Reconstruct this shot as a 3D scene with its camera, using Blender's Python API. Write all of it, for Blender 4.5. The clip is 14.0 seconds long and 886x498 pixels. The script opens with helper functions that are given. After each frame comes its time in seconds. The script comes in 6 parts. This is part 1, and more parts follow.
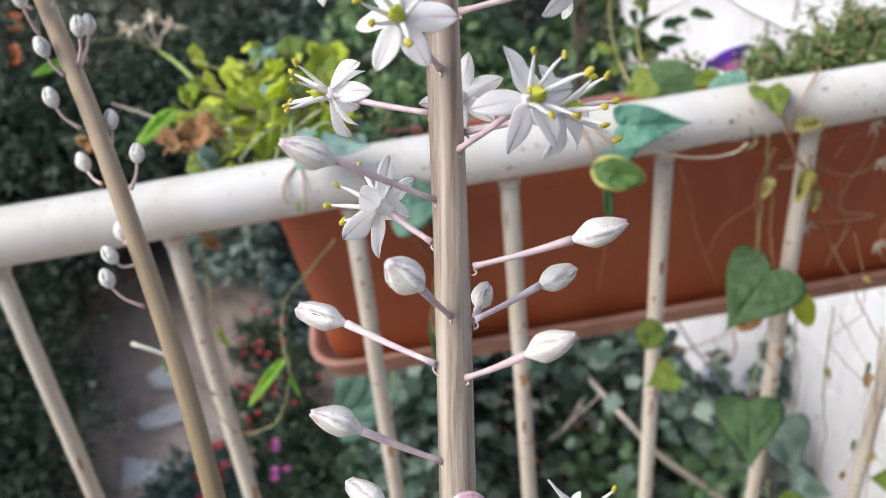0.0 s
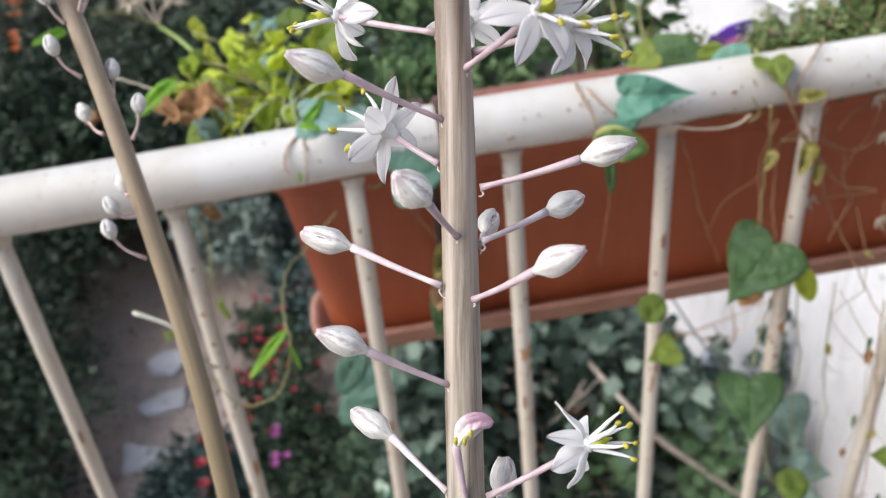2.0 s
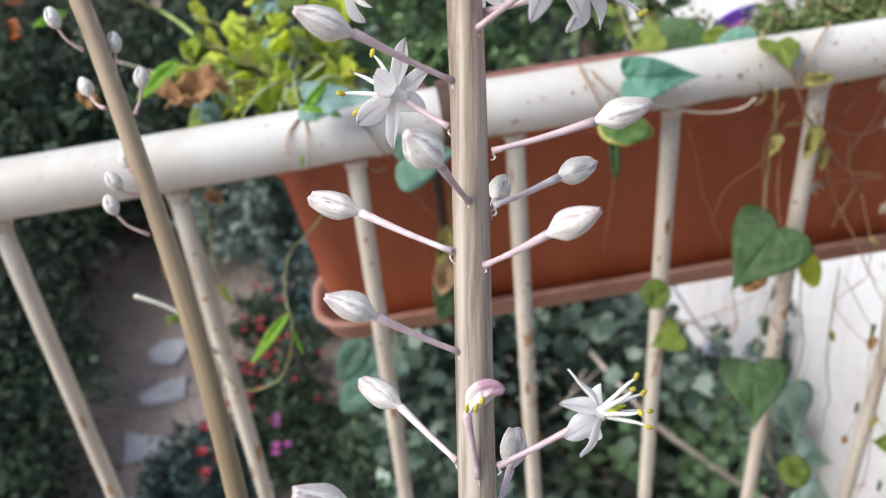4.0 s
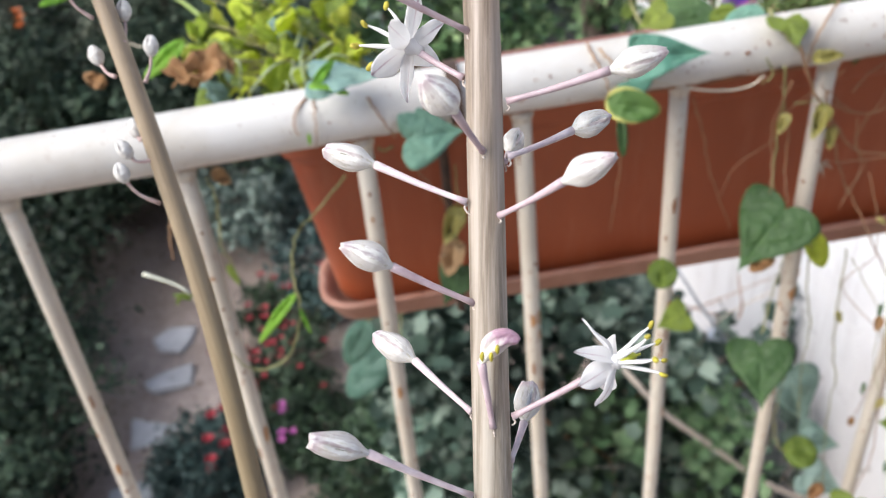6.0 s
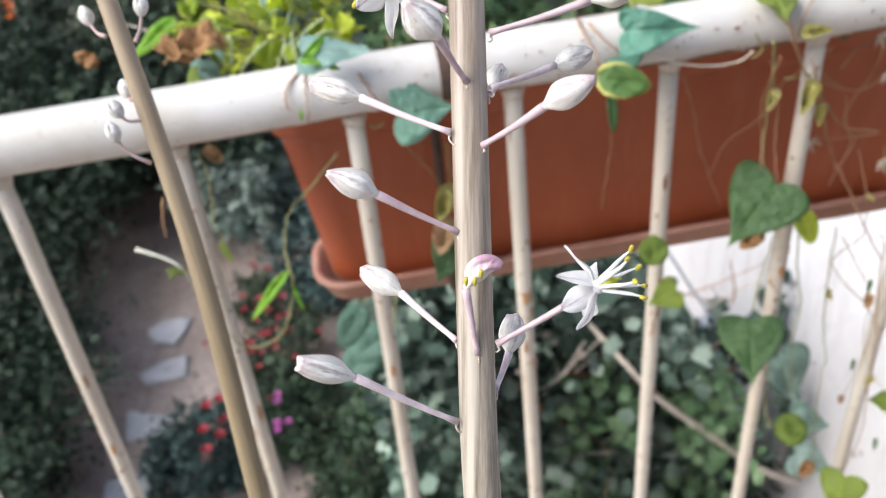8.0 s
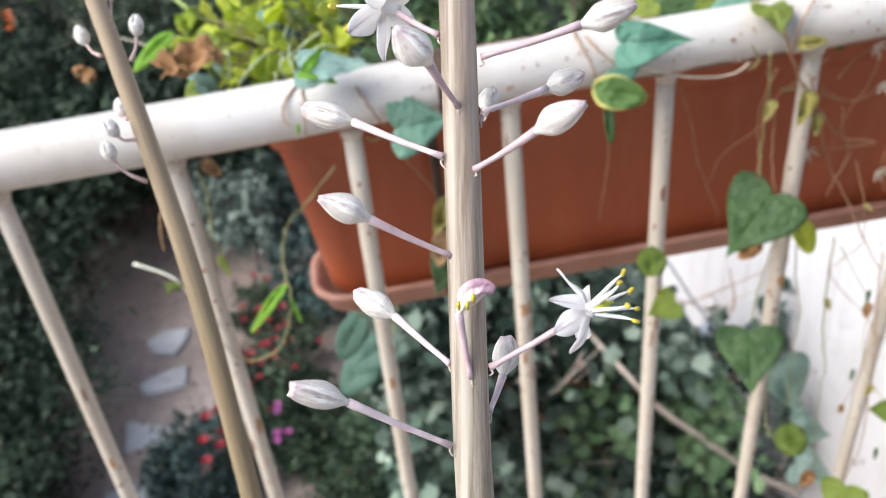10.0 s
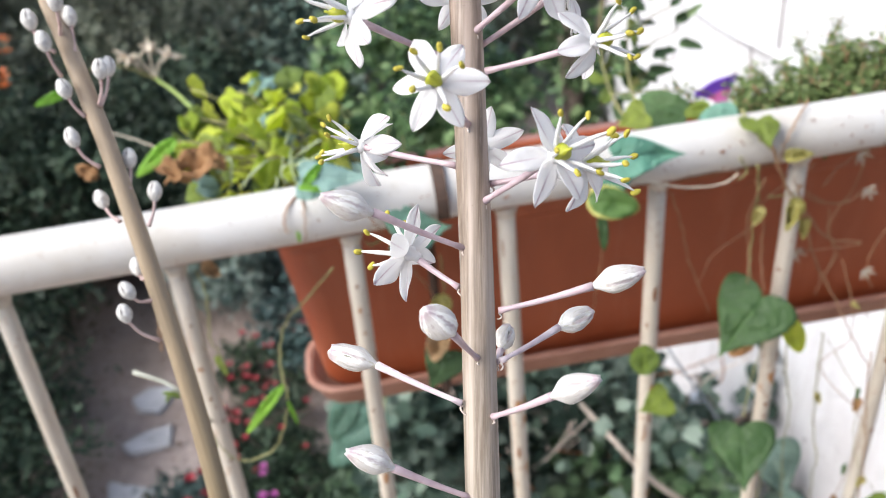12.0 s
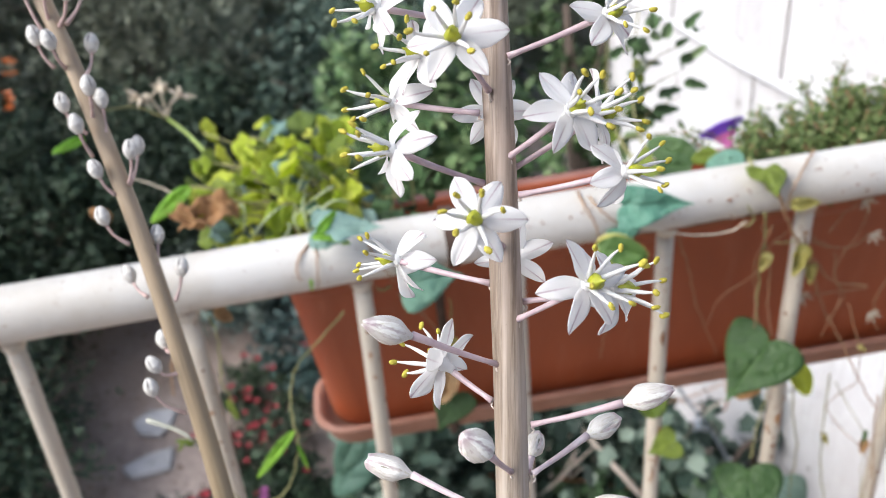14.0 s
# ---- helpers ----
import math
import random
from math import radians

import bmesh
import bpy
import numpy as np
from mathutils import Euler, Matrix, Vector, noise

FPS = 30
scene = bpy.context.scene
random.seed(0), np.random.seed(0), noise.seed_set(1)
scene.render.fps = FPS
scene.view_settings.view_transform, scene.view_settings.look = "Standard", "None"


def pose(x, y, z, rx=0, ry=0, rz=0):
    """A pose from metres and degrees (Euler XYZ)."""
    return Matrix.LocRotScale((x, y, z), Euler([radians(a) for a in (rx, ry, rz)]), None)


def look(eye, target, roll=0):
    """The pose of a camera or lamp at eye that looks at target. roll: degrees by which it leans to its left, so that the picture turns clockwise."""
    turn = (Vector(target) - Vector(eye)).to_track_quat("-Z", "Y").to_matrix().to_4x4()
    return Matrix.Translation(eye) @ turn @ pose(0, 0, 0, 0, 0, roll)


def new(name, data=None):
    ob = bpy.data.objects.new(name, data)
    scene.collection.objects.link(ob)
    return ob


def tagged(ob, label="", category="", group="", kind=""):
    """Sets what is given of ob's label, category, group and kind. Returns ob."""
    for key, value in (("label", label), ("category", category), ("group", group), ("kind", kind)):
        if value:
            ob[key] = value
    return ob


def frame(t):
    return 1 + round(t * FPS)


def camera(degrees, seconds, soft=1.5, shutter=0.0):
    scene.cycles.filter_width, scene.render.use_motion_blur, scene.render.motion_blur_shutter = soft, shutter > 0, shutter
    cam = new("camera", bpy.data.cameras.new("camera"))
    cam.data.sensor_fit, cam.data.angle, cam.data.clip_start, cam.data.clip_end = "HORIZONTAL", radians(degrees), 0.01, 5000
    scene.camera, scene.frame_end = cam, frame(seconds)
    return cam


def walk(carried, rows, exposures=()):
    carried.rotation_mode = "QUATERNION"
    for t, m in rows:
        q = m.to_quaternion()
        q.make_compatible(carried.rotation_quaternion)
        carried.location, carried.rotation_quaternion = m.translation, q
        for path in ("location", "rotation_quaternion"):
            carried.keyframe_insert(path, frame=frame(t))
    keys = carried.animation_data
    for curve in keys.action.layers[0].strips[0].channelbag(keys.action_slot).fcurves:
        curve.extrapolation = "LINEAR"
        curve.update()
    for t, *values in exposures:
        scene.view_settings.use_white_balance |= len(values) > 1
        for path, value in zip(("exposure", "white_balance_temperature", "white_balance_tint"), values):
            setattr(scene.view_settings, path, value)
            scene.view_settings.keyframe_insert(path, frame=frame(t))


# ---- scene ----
cam = camera(55.1, 14.0, soft=0.52)
PATH = [
    (0, (0.0008, -0.0266, 1.3455), (0.1372, 1.5988, 0.1871), -7.43),
    (0.5, (0.0011, -0.0279, 1.3464), (0.1353, 1.5992, 0.1895), -7.41),
    (1, (0.0007, -0.0305, 1.3455), (0.1263, 1.5969, 0.1903), -7.57),
    (1.5, (-0.0020, -0.0318, 1.3385), (0.1379, 1.5853, 0.1709), -7.22),
    (2, (-0.0030, -0.0330, 1.3333), (0.1296, 1.5774, 0.1547), -7.39),
    (2.5, (-0.0032, -0.0328, 1.3316), (0.1268, 1.5727, 0.1466), -7.38),
    (3, (-0.0033, -0.0324, 1.3308), (0.1279, 1.5723, 0.1447), -7.36),
    (5.5, (-0.0097, -0.0360, 1.3220), (0.1060, 1.5485, 0.1077), -7.65),
    (6, (-0.0092, -0.0375, 1.3216), (0.1035, 1.5461, 0.1061), -7.77),
    (6.5, (-0.0095, -0.0397, 1.3203), (0.1030, 1.5416, 0.1012), -7.67),
    (7, (-0.0103, -0.0452, 1.3168), (0.1112, 1.5281, 0.0873), -7.36),
    (7.5, (-0.0102, -0.0483, 1.3132), (0.1107, 1.5229, 0.0819), -7.63),
    (10, (-0.0077, -0.0467, 1.3156), (0.1186, 1.5367, 0.0996), -8.04),
    (10.5, (-0.0083, -0.0424, 1.3228), (0.1274, 1.5549, 0.1262), -7.65),
    (11, (-0.0085, -0.0375, 1.3336), (0.1441, 1.5784, 0.1648), -7.61),
    (11.5, (-0.0081, -0.0330, 1.3452), (0.1676, 1.5980, 0.2004), -6.79),
    (12, (-0.0076, -0.0302, 1.3563), (0.1681, 1.6174, 0.2368), -6.74),
    (12.5, (-0.0077, -0.0287, 1.3612), (0.1768, 1.6232, 0.2491), -6.31),
    (13, (-0.0085, -0.0270, 1.3669), (0.1801, 1.6295, 0.2635), -6.33),
    (13.5, (-0.0099, -0.0257, 1.3720), (0.1757, 1.6372, 0.2755), -6.48),
    (14, (-0.0119, -0.0230, 1.3791), (0.1692, 1.6496, 0.2983), -6.52),
]
EXPOSURE = [(t, stops - 0.07, 6060, 8.5) for t, stops in ((0, 0.64), (3, 0.65), (5.5, 0.79), (7.5, 0.91), (10, 0.94), (11, 0.98), (12.5, 0.91), (14, 0.76))]
walk(cam, [(t, look(eye, target, roll)) for t, eye, target, roll in PATH], EXPOSURE)

# ---- light ----
cam.data.dof.use_dof = True
cam.data.dof.focus_distance = 0.2
cam.data.dof.aperture_fstop = 19.5

world = bpy.data.worlds.new("sky")
scene.world = world
world.use_nodes = True
sky = world.node_tree.nodes.new("ShaderNodeTexSky")
sky.sky_type, sky.sun_disc = "NISHITA", False
sky.sun_elevation, sky.sun_rotation = radians(46), radians(-103)
sky.air_density, sky.dust_density = 1.0, 3.0
backg = world.node_tree.nodes["Background"]
backg.inputs["Strength"].default_value = 0.125
world.node_tree.links.new(sky.outputs["Color"], backg.inputs["Color"])
sun = new("sun", bpy.data.lights.new("sun", "SUN"))
sun.data.energy, sun.data.angle, sun.data.color = 2.6, radians(45), (1.0, 0.95, 0.885)
sun.matrix_world = look((-4.2, -1.0, 4.6), (0, 0, 0))


# ---- materials ----
class Nodes:
    """A small builder for one node material."""

    def __init__(self, name):
        self.m = bpy.data.materials.new(name)
        self.m.use_nodes = True
        self.t = self.m.node_tree
        self.p = self.t.nodes["Principled BSDF"]
        self.out = self.t.nodes["Material Output"]

    def add(self, kind, **values):
        n = self.t.nodes.new("ShaderNode" + kind)
        for k, v in values.items():
            setattr(n, k, v)
        return n

    def link(self, a, b):
        self.t.links.new(a, b)

    def coords(self, scale=(1, 1, 1), space="Object"):
        c = self.add("TexCoord")
        m = self.add("Mapping")
        m.inputs["Scale"].default_value = scale
        self.link(c.outputs[space], m.inputs["Vector"])
        return m.outputs["Vector"]

    def noise(self, vec, scale, detail=4, rough=0.6):
        n = self.add("TexNoise")
        n.inputs["Scale"].default_value, n.inputs["Detail"].default_value, n.inputs["Roughness"].default_value = scale, detail, rough
        self.link(vec, n.inputs["Vector"])
        return n.outputs["Fac"]

    def ramp(self, fac, stops):
        r = self.add("ValToRGB")
        while len(r.color_ramp.elements) < len(stops):
            r.color_ramp.elements.new(0.5)
        for e, (pos, col) in zip(r.color_ramp.elements, stops):
            e.position, e.color = pos, (*col, 1) if len(col) == 3 else col
        self.link(fac, r.inputs["Fac"])
        return r.outputs["Color"]

    def mix(self, fac, a, b, blend="MIX"):
        n = self.add("MixRGB", blend_type=blend)
        for sock, val in (("Fac", fac), ("Color1", a), ("Color2", b)):
            if isinstance(val, (int, float)):
                n.inputs[sock].default_value = val
            elif isinstance(val, tuple):
                n.inputs[sock].default_value = (*val, 1)
            else:
                self.link(val, n.inputs[sock])
        return n.outputs["Color"]

    def math(self, op, a, b=0.0):
        n = self.add("Math", operation=op)
        for i, val in enumerate((a, b)):
            if isinstance(val, (int, float)):
                n.inputs[i].default_value = val
            else:
                self.link(val, n.inputs[i])
        return n.outputs["Value"]

    def bump(self, height, strength=0.3, distance=0.002):
        b = self.add("Bump")
        b.inputs["Strength"].default_value, b.inputs["Distance"].default_value = strength, distance
        self.link(height, b.inputs["Height"])
        self.link(b.outputs["Normal"], self.p.inputs["Normal"])

    def finish(self, color, rough=0.6, thin=0.0, thin_color=None):
        if isinstance(color, tuple):
            self.p.inputs["Base Color"].default_value = (*color, 1)
        else:
            self.link(color, self.p.inputs["Base Color"])
        if isinstance(rough, float):
            self.p.inputs["Roughness"].default_value = rough
        else:
            self.link(rough, self.p.inputs["Roughness"])
        if thin:
            tr = self.add("BsdfTranslucent")
            c = thin_color or color
            if isinstance(c, tuple):
                tr.inputs["Color"].default_value = (*c, 1)
            else:
                self.link(c, tr.inputs["Color"])
            mx = self.add("MixShader")
            mx.inputs["Fac"].default_value = thin
            self.link(self.p.outputs["BSDF"], mx.inputs[1])
            self.link(tr.outputs["BSDF"], mx.inputs[2])
            self.link(mx.outputs["Shader"], self.out.inputs["Surface"])
        return self.m


def grey(v):
    return (v, v, v)


def foliage(name, dark, mid, light, rough=0.5, thin=0.25, grain=60.0, veins=False, low=0.22):
    n = Nodes(name)
    geo = n.add("NewGeometry")
    info = n.add("ObjectInfo")
    f = n.math("FRACT", n.math("ADD", geo.outputs["Random Per Island"], info.outputs["Random"]))
    base = n.ramp(f, [(0.0, dark), (0.55, mid), (1.0, light)])
    v = n.noise(n.coords(), 3.5 if veins else grain, 5)
    col = n.mix(0.5, base, n.ramp(v, [(0.3, grey(0.45)), (0.7, grey(1.0))]), "MULTIPLY")
    height = v
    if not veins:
        # Broad noise painted in as shade, standing in for dark gaps between lit clumps.
        gap_shade = n.noise(n.coords(), 1.7, 4, 0.6)
        col = n.mix(1.0, col, n.ramp(gap_shade, [(0.34, grey(low)), (0.50, grey(0.5 + 0.5 * low)), (0.64, grey(1.0))]), "MULTIPLY")
    if veins:
        sep = n.add("SeparateXYZ")
        n.link(n.coords(), sep.inputs[0])
        ay = n.math("ABSOLUTE", sep.outputs["Y"])
        rib = n.ramp(ay, [(0.006, grey(1.0)), (0.020, grey(0.0))])
        wave = n.math("SINE", n.math("MULTIPLY", n.math("SUBTRACT", sep.outputs["X"], n.math("MULTIPLY", ay, 0.75)), 34.0))
        side = n.ramp(wave, [(0.93, grey(0.0)), (1.0, grey(0.6))])
        lines = n.math("MAXIMUM", rib, side)
        col = n.mix(n.math("MULTIPLY", lines, 0.22), col, tuple(min(1.0, c * 1.9 + 0.03) for c in light))
        height = n.math("SUBTRACT", v, n.math("MULTIPLY", lines, 0.4))
        n.bump(height, 0.4, 0.03)
    else:
        n.bump(height, 0.35, 0.004)
    n.p.inputs["Specular IOR Level"].default_value = 0.5 if veins else 0.22
    return n.finish(col, rough, thin)


def rimmed(name, green, edge):
    n = Nodes(name)
    sep = n.add("SeparateXYZ")
    n.link(n.coords(), sep.inputs[0])
    v = n.noise(n.coords(), 4.0, 5)
    u = n.math("MULTIPLY", n.math("SUBTRACT", sep.outputs["X"], 0.5), 2.0)
    w = n.math("MULTIPLY", sep.outputs["Y"], 3.3)
    r = n.math("ADD", n.math("ADD", n.math("MULTIPLY", u, u), n.math("MULTIPLY", w, w)), n.math("MULTIPLY", n.math("SUBTRACT", v, 0.5), 0.7))
    col = n.mix(0.5, green, n.ramp(v, [(0.3, grey(0.5)), (0.7, grey(1.0))]), "MULTIPLY")
    col = n.mix(n.ramp(r, [(0.78, grey(0)), (1.10, grey(1))]), col, edge)
    n.bump(v, 0.4, 0.03)
    return n.finish(col, 0.45, 0.25)


def paint(name, base, worn, rust, spots=70.0, rust_low=0.66, stretch=(1, 1, 1), rough=0.48):
    n = Nodes(name)
    vec = n.coords(stretch)
    large = n.noise(vec, 9.0, 5)
    fine = n.noise(vec, spots, 3, 0.7)
    col = n.mix(n.ramp(large, [(0.42, grey(0)), (0.72, grey(1))]), base, worn)
    col = n.mix(n.ramp(fine, [(rust_low, grey(0)), (rust_low + 0.06, grey(1))]), col, rust)
    patch = n.noise(vec, 16.0, 6, 0.75)
    col = n.mix(n.ramp(patch, [(0.60, grey(0)), (0.70, grey(0.7))]), col, rust)
    n.bump(fine, 0.25, 0.0006)
    return n.finish(col, rough)


def stem_material(name, pale, mid, dark, way, low, high, z0, z1):
    n = Nodes(name)
    c = n.add("TexCoord").outputs["Object"]
    dot = n.add("VectorMath", operation="DOT_PRODUCT")
    dot.inputs[1].default_value = way
    n.link(c, dot.inputs[0])
    along = n.add("VectorMath", operation="SCALE")
    along.inputs[0].default_value = way
    n.link(n.math("MULTIPLY", dot.outputs["Value"], 0.965), along.inputs["Scale"])
    flat = n.add("VectorMath", operation="SUBTRACT")
    n.link(c, flat.inputs[0])
    n.link(along.outputs[0], flat.inputs[1])
    vec = flat.outputs[0]
    a = n.noise(vec, 2600.0, 4, 0.7)
    b = n.noise(vec, 800.0, 4, 0.65)
    wide = n.noise(vec, 330.0, 2, 0.5)
    spot = n.noise(c, 700.0, 3, 0.7)
    col = n.ramp(b, [(0.26, dark), (0.5, mid), (0.80, pale)])
    col = n.mix(n.ramp(wide, [(0.50, grey(0)), (0.66, grey(0.75))]), col, pale)
    col = n.mix(n.ramp(a, [(0.47, grey(0)), (0.68, grey(0.42))]), col, pale)
    col = n.mix(n.ramp(spot, [(0.68, grey(0)), (0.76, grey(0.5))]), col, dark)
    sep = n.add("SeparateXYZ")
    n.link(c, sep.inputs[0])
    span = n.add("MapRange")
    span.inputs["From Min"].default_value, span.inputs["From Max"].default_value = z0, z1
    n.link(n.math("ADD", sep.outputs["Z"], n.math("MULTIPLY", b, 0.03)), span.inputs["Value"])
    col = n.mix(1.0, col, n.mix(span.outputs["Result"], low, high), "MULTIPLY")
    n.bump(a, 0.25, 0.0003)
    return n.finish(col, 0.42)


def petal_material():
    n = Nodes("white petal")
    vec = n.coords()
    sep = n.add("SeparateXYZ")
    n.link(vec, sep.inputs[0])
    ay = n.math("ABSOLUTE", sep.outputs["Y"])
    info = n.add("ObjectInfo")
    wob = n.noise(n.coords((2, 9, 1)), 6.0, 3)
    line = n.math("ADD", ay, n.math("MULTIPLY", wob, 0.03))
    stripe = n.ramp(line, [(0.016, grey(1.0)), (0.040, grey(0.0))])
    along = n.ramp(sep.outputs["X"], [(0.28, grey(0)), (0.62, grey(0.7)), (0.98, grey(1.0))])
    fac = n.math("MULTIPLY", stripe, n.math("MULTIPLY", along, n.math("ADD", n.math("MULTIPLY", info.outputs["Random"], 0.55), 0.30)))
    veins = n.noise(n.coords((0.8, 40, 1)), 5.0, 3)
    wet = n.noise(vec, 22.0, 3)
    col = n.mix(n.ramp(veins, [(0.45, grey(0)), (0.8, grey(0.6))]), (0.985, 0.98, 0.975), (0.93, 0.915, 0.92))
    col = n.mix(fac, col, (0.47, 0.30, 0.37))
    n.p.inputs["Specular IOR Level"].default_value = 0.3
    n.bump(n.math("ADD", veins, n.math("MULTIPLY", wet, 0.5)), 0.3, 0.022)
    return n.finish(col, 0.45, 0.58)


def bud_material():
    n = Nodes("white bud with purple seams")
    sep = n.add("SeparateXYZ")
    n.link(n.coords(), sep.inputs[0])
    ang = n.math("ARCTAN2", sep.outputs["Y"], sep.outputs["X"])
    wob = n.noise(n.coords((3, 3, 2.0)), 3.0, 3)
    turned = n.math("SUBTRACT", n.math("MULTIPLY", ang, 3.0), n.math("MULTIPLY", sep.outputs["Z"], 1.05))
    s = n.math("COSINE", n.math("ADD", turned, n.math("MULTIPLY", n.math("SUBTRACT", wob, 0.5), 1.6)))
    stripe = n.ramp(s, [(0.84, grey(0)), (0.99, grey(1))])
    seam = n.ramp(s, [(0.01, grey(1)), (0.05, grey(0))])
    along = n.ramp(sep.outputs["Z"], [(0.16, grey(0.0)), (0.45, grey(0.75)), (0.98, grey(1.0))])
    veins = n.noise(n.coords((11, 11, 1.0)), 3.0, 4)
    col = n.mix(n.ramp(veins, [(0.35, grey(0)), (0.75, grey(0.8))]), (0.93, 0.92, 0.89), (0.80, 0.775, 0.70))
    blotch = n.noise(n.coords((5, 5, 1.6)), 2.6, 3)
    col = n.mix(n.ramp(blotch, [(0.55, grey(0)), (0.68, grey(0.6))]), col, (0.60, 0.57, 0.42))
    broken = n.noise(n.coords((6, 6, 2.4)), 2.0, 3)
    patch = n.noise(n.coords((7, 7, 1.6)), 1.7, 3)
    col = n.mix(n.math("MULTIPLY", n.ramp(patch, [(0.57, grey(0)), (0.68, grey(0.6))]), along), col, (0.40, 0.29, 0.30))
    col = n.mix(n.math("MULTIPLY", n.math("MULTIPLY", stripe, along), n.ramp(broken, [(0.36, grey(0.15)), (0.56, grey(0.75))])), col, (0.30, 0.19, 0.21))
    col = n.mix(n.math("MULTIPLY", n.math("MULTIPLY", seam, along), 0.5), col, (0.42, 0.36, 0.33))
    top = n.ramp(sep.outputs["Z"], [(0.80, grey(0)), (0.95, grey(0.6)), (1.0, grey(0.2))])
    col = n.mix(top, col, (0.44, 0.29, 0.34))
    n.bump(veins, 0.22, 0.05)
    return n.finish(col, 0.42, 0.2)


def young_material():
    n = Nodes("pale grey young bud")
    sep = n.add("SeparateXYZ")
    n.link(n.coords(), sep.inputs[0])
    ang = n.math("ARCTAN2", sep.outputs["Y"], sep.outputs["X"])
    wob = n.noise(n.coords(), 4.0, 4)
    s = n.math("ABSOLUTE", n.math("SINE", n.math("ADD", n.math("MULTIPLY", ang, 1.5), n.math("MULTIPLY", wob, 0.4))))
    line = n.ramp(s, [(0.08, grey(0.9)), (0.30, grey(0.0))])
    top = n.ramp(sep.outputs["Z"], [(0.35, grey(0.05)), (0.70, grey(1.0))])
    col = n.ramp(wob, [(0.3, (0.63, 0.60, 0.555)), (0.7, (0.80, 0.78, 0.74))])
    col = n.mix(n.math("MULTIPLY", line, top), col, (0.11, 0.085, 0.075))
    n.bump(wob, 0.3, 0.03)
    return n.finish(col, 0.5, 0.1)


def bruised_material():
    n = Nodes("half open bud, purple at the tip")
    sep = n.add("SeparateXYZ")
    n.link(n.coords(), sep.inputs[0])
    v = n.noise(n.coords((4, 4, 1.2)), 2.0, 3)
    f = n.math("ADD", sep.outputs["Z"], n.math("MULTIPLY", n.math("SUBTRACT", v, 0.5), 0.7))
    col = n.ramp(f, [(0.30, (0.86, 0.83, 0.72)), (0.55, (0.80, 0.72, 0.68)), (0.80, (0.50, 0.30, 0.38))])
    n.bump(v, 0.2, 0.05)
    return n.finish(col, 0.45, 0.15)


def simple(name, a, b, scale=60.0, rough=0.5, thin=0.0, stretch=(1, 1, 1), bump=0.25, depth=0.001):
    n = Nodes(name)
    f = n.noise(n.coords(stretch), scale, 5)
    n.bump(f, bump, depth)
    return n.finish(n.ramp(f, [(0.3, a), (0.72, b)]), rough, thin)


def terracotta():
    n = Nodes("terracotta plastic")
    vec = n.coords((1, 1, 0.35))
    big = n.noise(vec, 6.0, 6, 0.65)
    dust = n.noise(n.coords((1, 1, 0.12)), 45.0, 5, 0.7)
    col = n.ramp(big, [(0.3, (0.255, 0.052, 0.016)), (0.7, (0.365, 0.086, 0.027))])
    col = n.mix(n.ramp(dust, [(0.52, grey(0)), (0.85, grey(0.2))]), col, (0.55, 0.27, 0.17))
    n.bump(dust, 0.15, 0.001)
    return n.finish(col, 0.5)


def plaster():
    n = Nodes("white plaster")
    vec = n.coords()
    a = n.noise(vec, 2.2, 6, 0.65)
    b = n.noise(vec, 30.0, 5, 0.7)
    streak = n.noise(n.coords((9, 9, 0.7)), 2.0, 5, 0.65)
    spots = n.noise(vec, 17.0, 2, 0.5)
    col = n.mix(n.ramp(a, [(0.40, grey(0)), (0.66, grey(1))]), (0.72, 0.71, 0.715), (0.61, 0.59, 0.595))
    col = n.mix(n.ramp(streak, [(0.52, grey(0)), (0.74, grey(0.75))]), col, (0.50, 0.47, 0.46))
    col = n.mix(n.ramp(b, [(0.62, grey(0)), (0.72, grey(0.6))]), col, (0.5, 0.44, 0.40))
    col = n.mix(n.ramp(spots, [(0.70, grey(0)), (0.75, grey(0.8))]), col, (0.30, 0.27, 0.25))
    n.bump(n.math("ADD", b, n.math("MULTIPLY", a, 2.0)), 0.8, 0.016)
    return n.finish(col, 0.85)


def earth():
    n = Nodes("bare garden earth")
    vec = n.coords()
    a = n.noise(vec, 0.9, 6, 0.65)
    b = n.noise(vec, 26.0, 6, 0.7)
    col = n.ramp(a, [(0.35, (0.34, 0.265, 0.225)), (0.65, (0.54, 0.44, 0.39))])
    col = n.mix(0.6, col, n.ramp(b, [(0.3, grey(0.35)), (0.7, grey(1.0))]), "MULTIPLY")
    n.bump(b, 0.7, 0.03)
    return n.finish(col, 0.95)


PETAL = petal_material()
BUD = bud_material()
BRUISED = bruised_material()
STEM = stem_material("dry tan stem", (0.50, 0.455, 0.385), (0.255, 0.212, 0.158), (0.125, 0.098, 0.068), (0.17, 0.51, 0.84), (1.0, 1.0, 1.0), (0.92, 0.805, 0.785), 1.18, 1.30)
# Olive tint and the shade at this stalk's foot are both in its colour.
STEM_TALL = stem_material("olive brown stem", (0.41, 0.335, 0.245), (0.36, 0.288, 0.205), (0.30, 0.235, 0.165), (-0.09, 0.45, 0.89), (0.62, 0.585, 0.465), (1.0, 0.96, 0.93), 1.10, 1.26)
PEDICEL = simple("pinkish lilac stalk", (0.42, 0.30, 0.325), (0.58, 0.465, 0.485), 260.0, 0.4, 0.0, (1, 1, 1), 0.15, 0.0003)
PEDICEL_TAN = simple("pinkish tan stalk", (0.40, 0.27, 0.25), (0.56, 0.43, 0.39), 260.0, 0.45, 0.0, (1, 1, 1), 0.15, 0.0003)
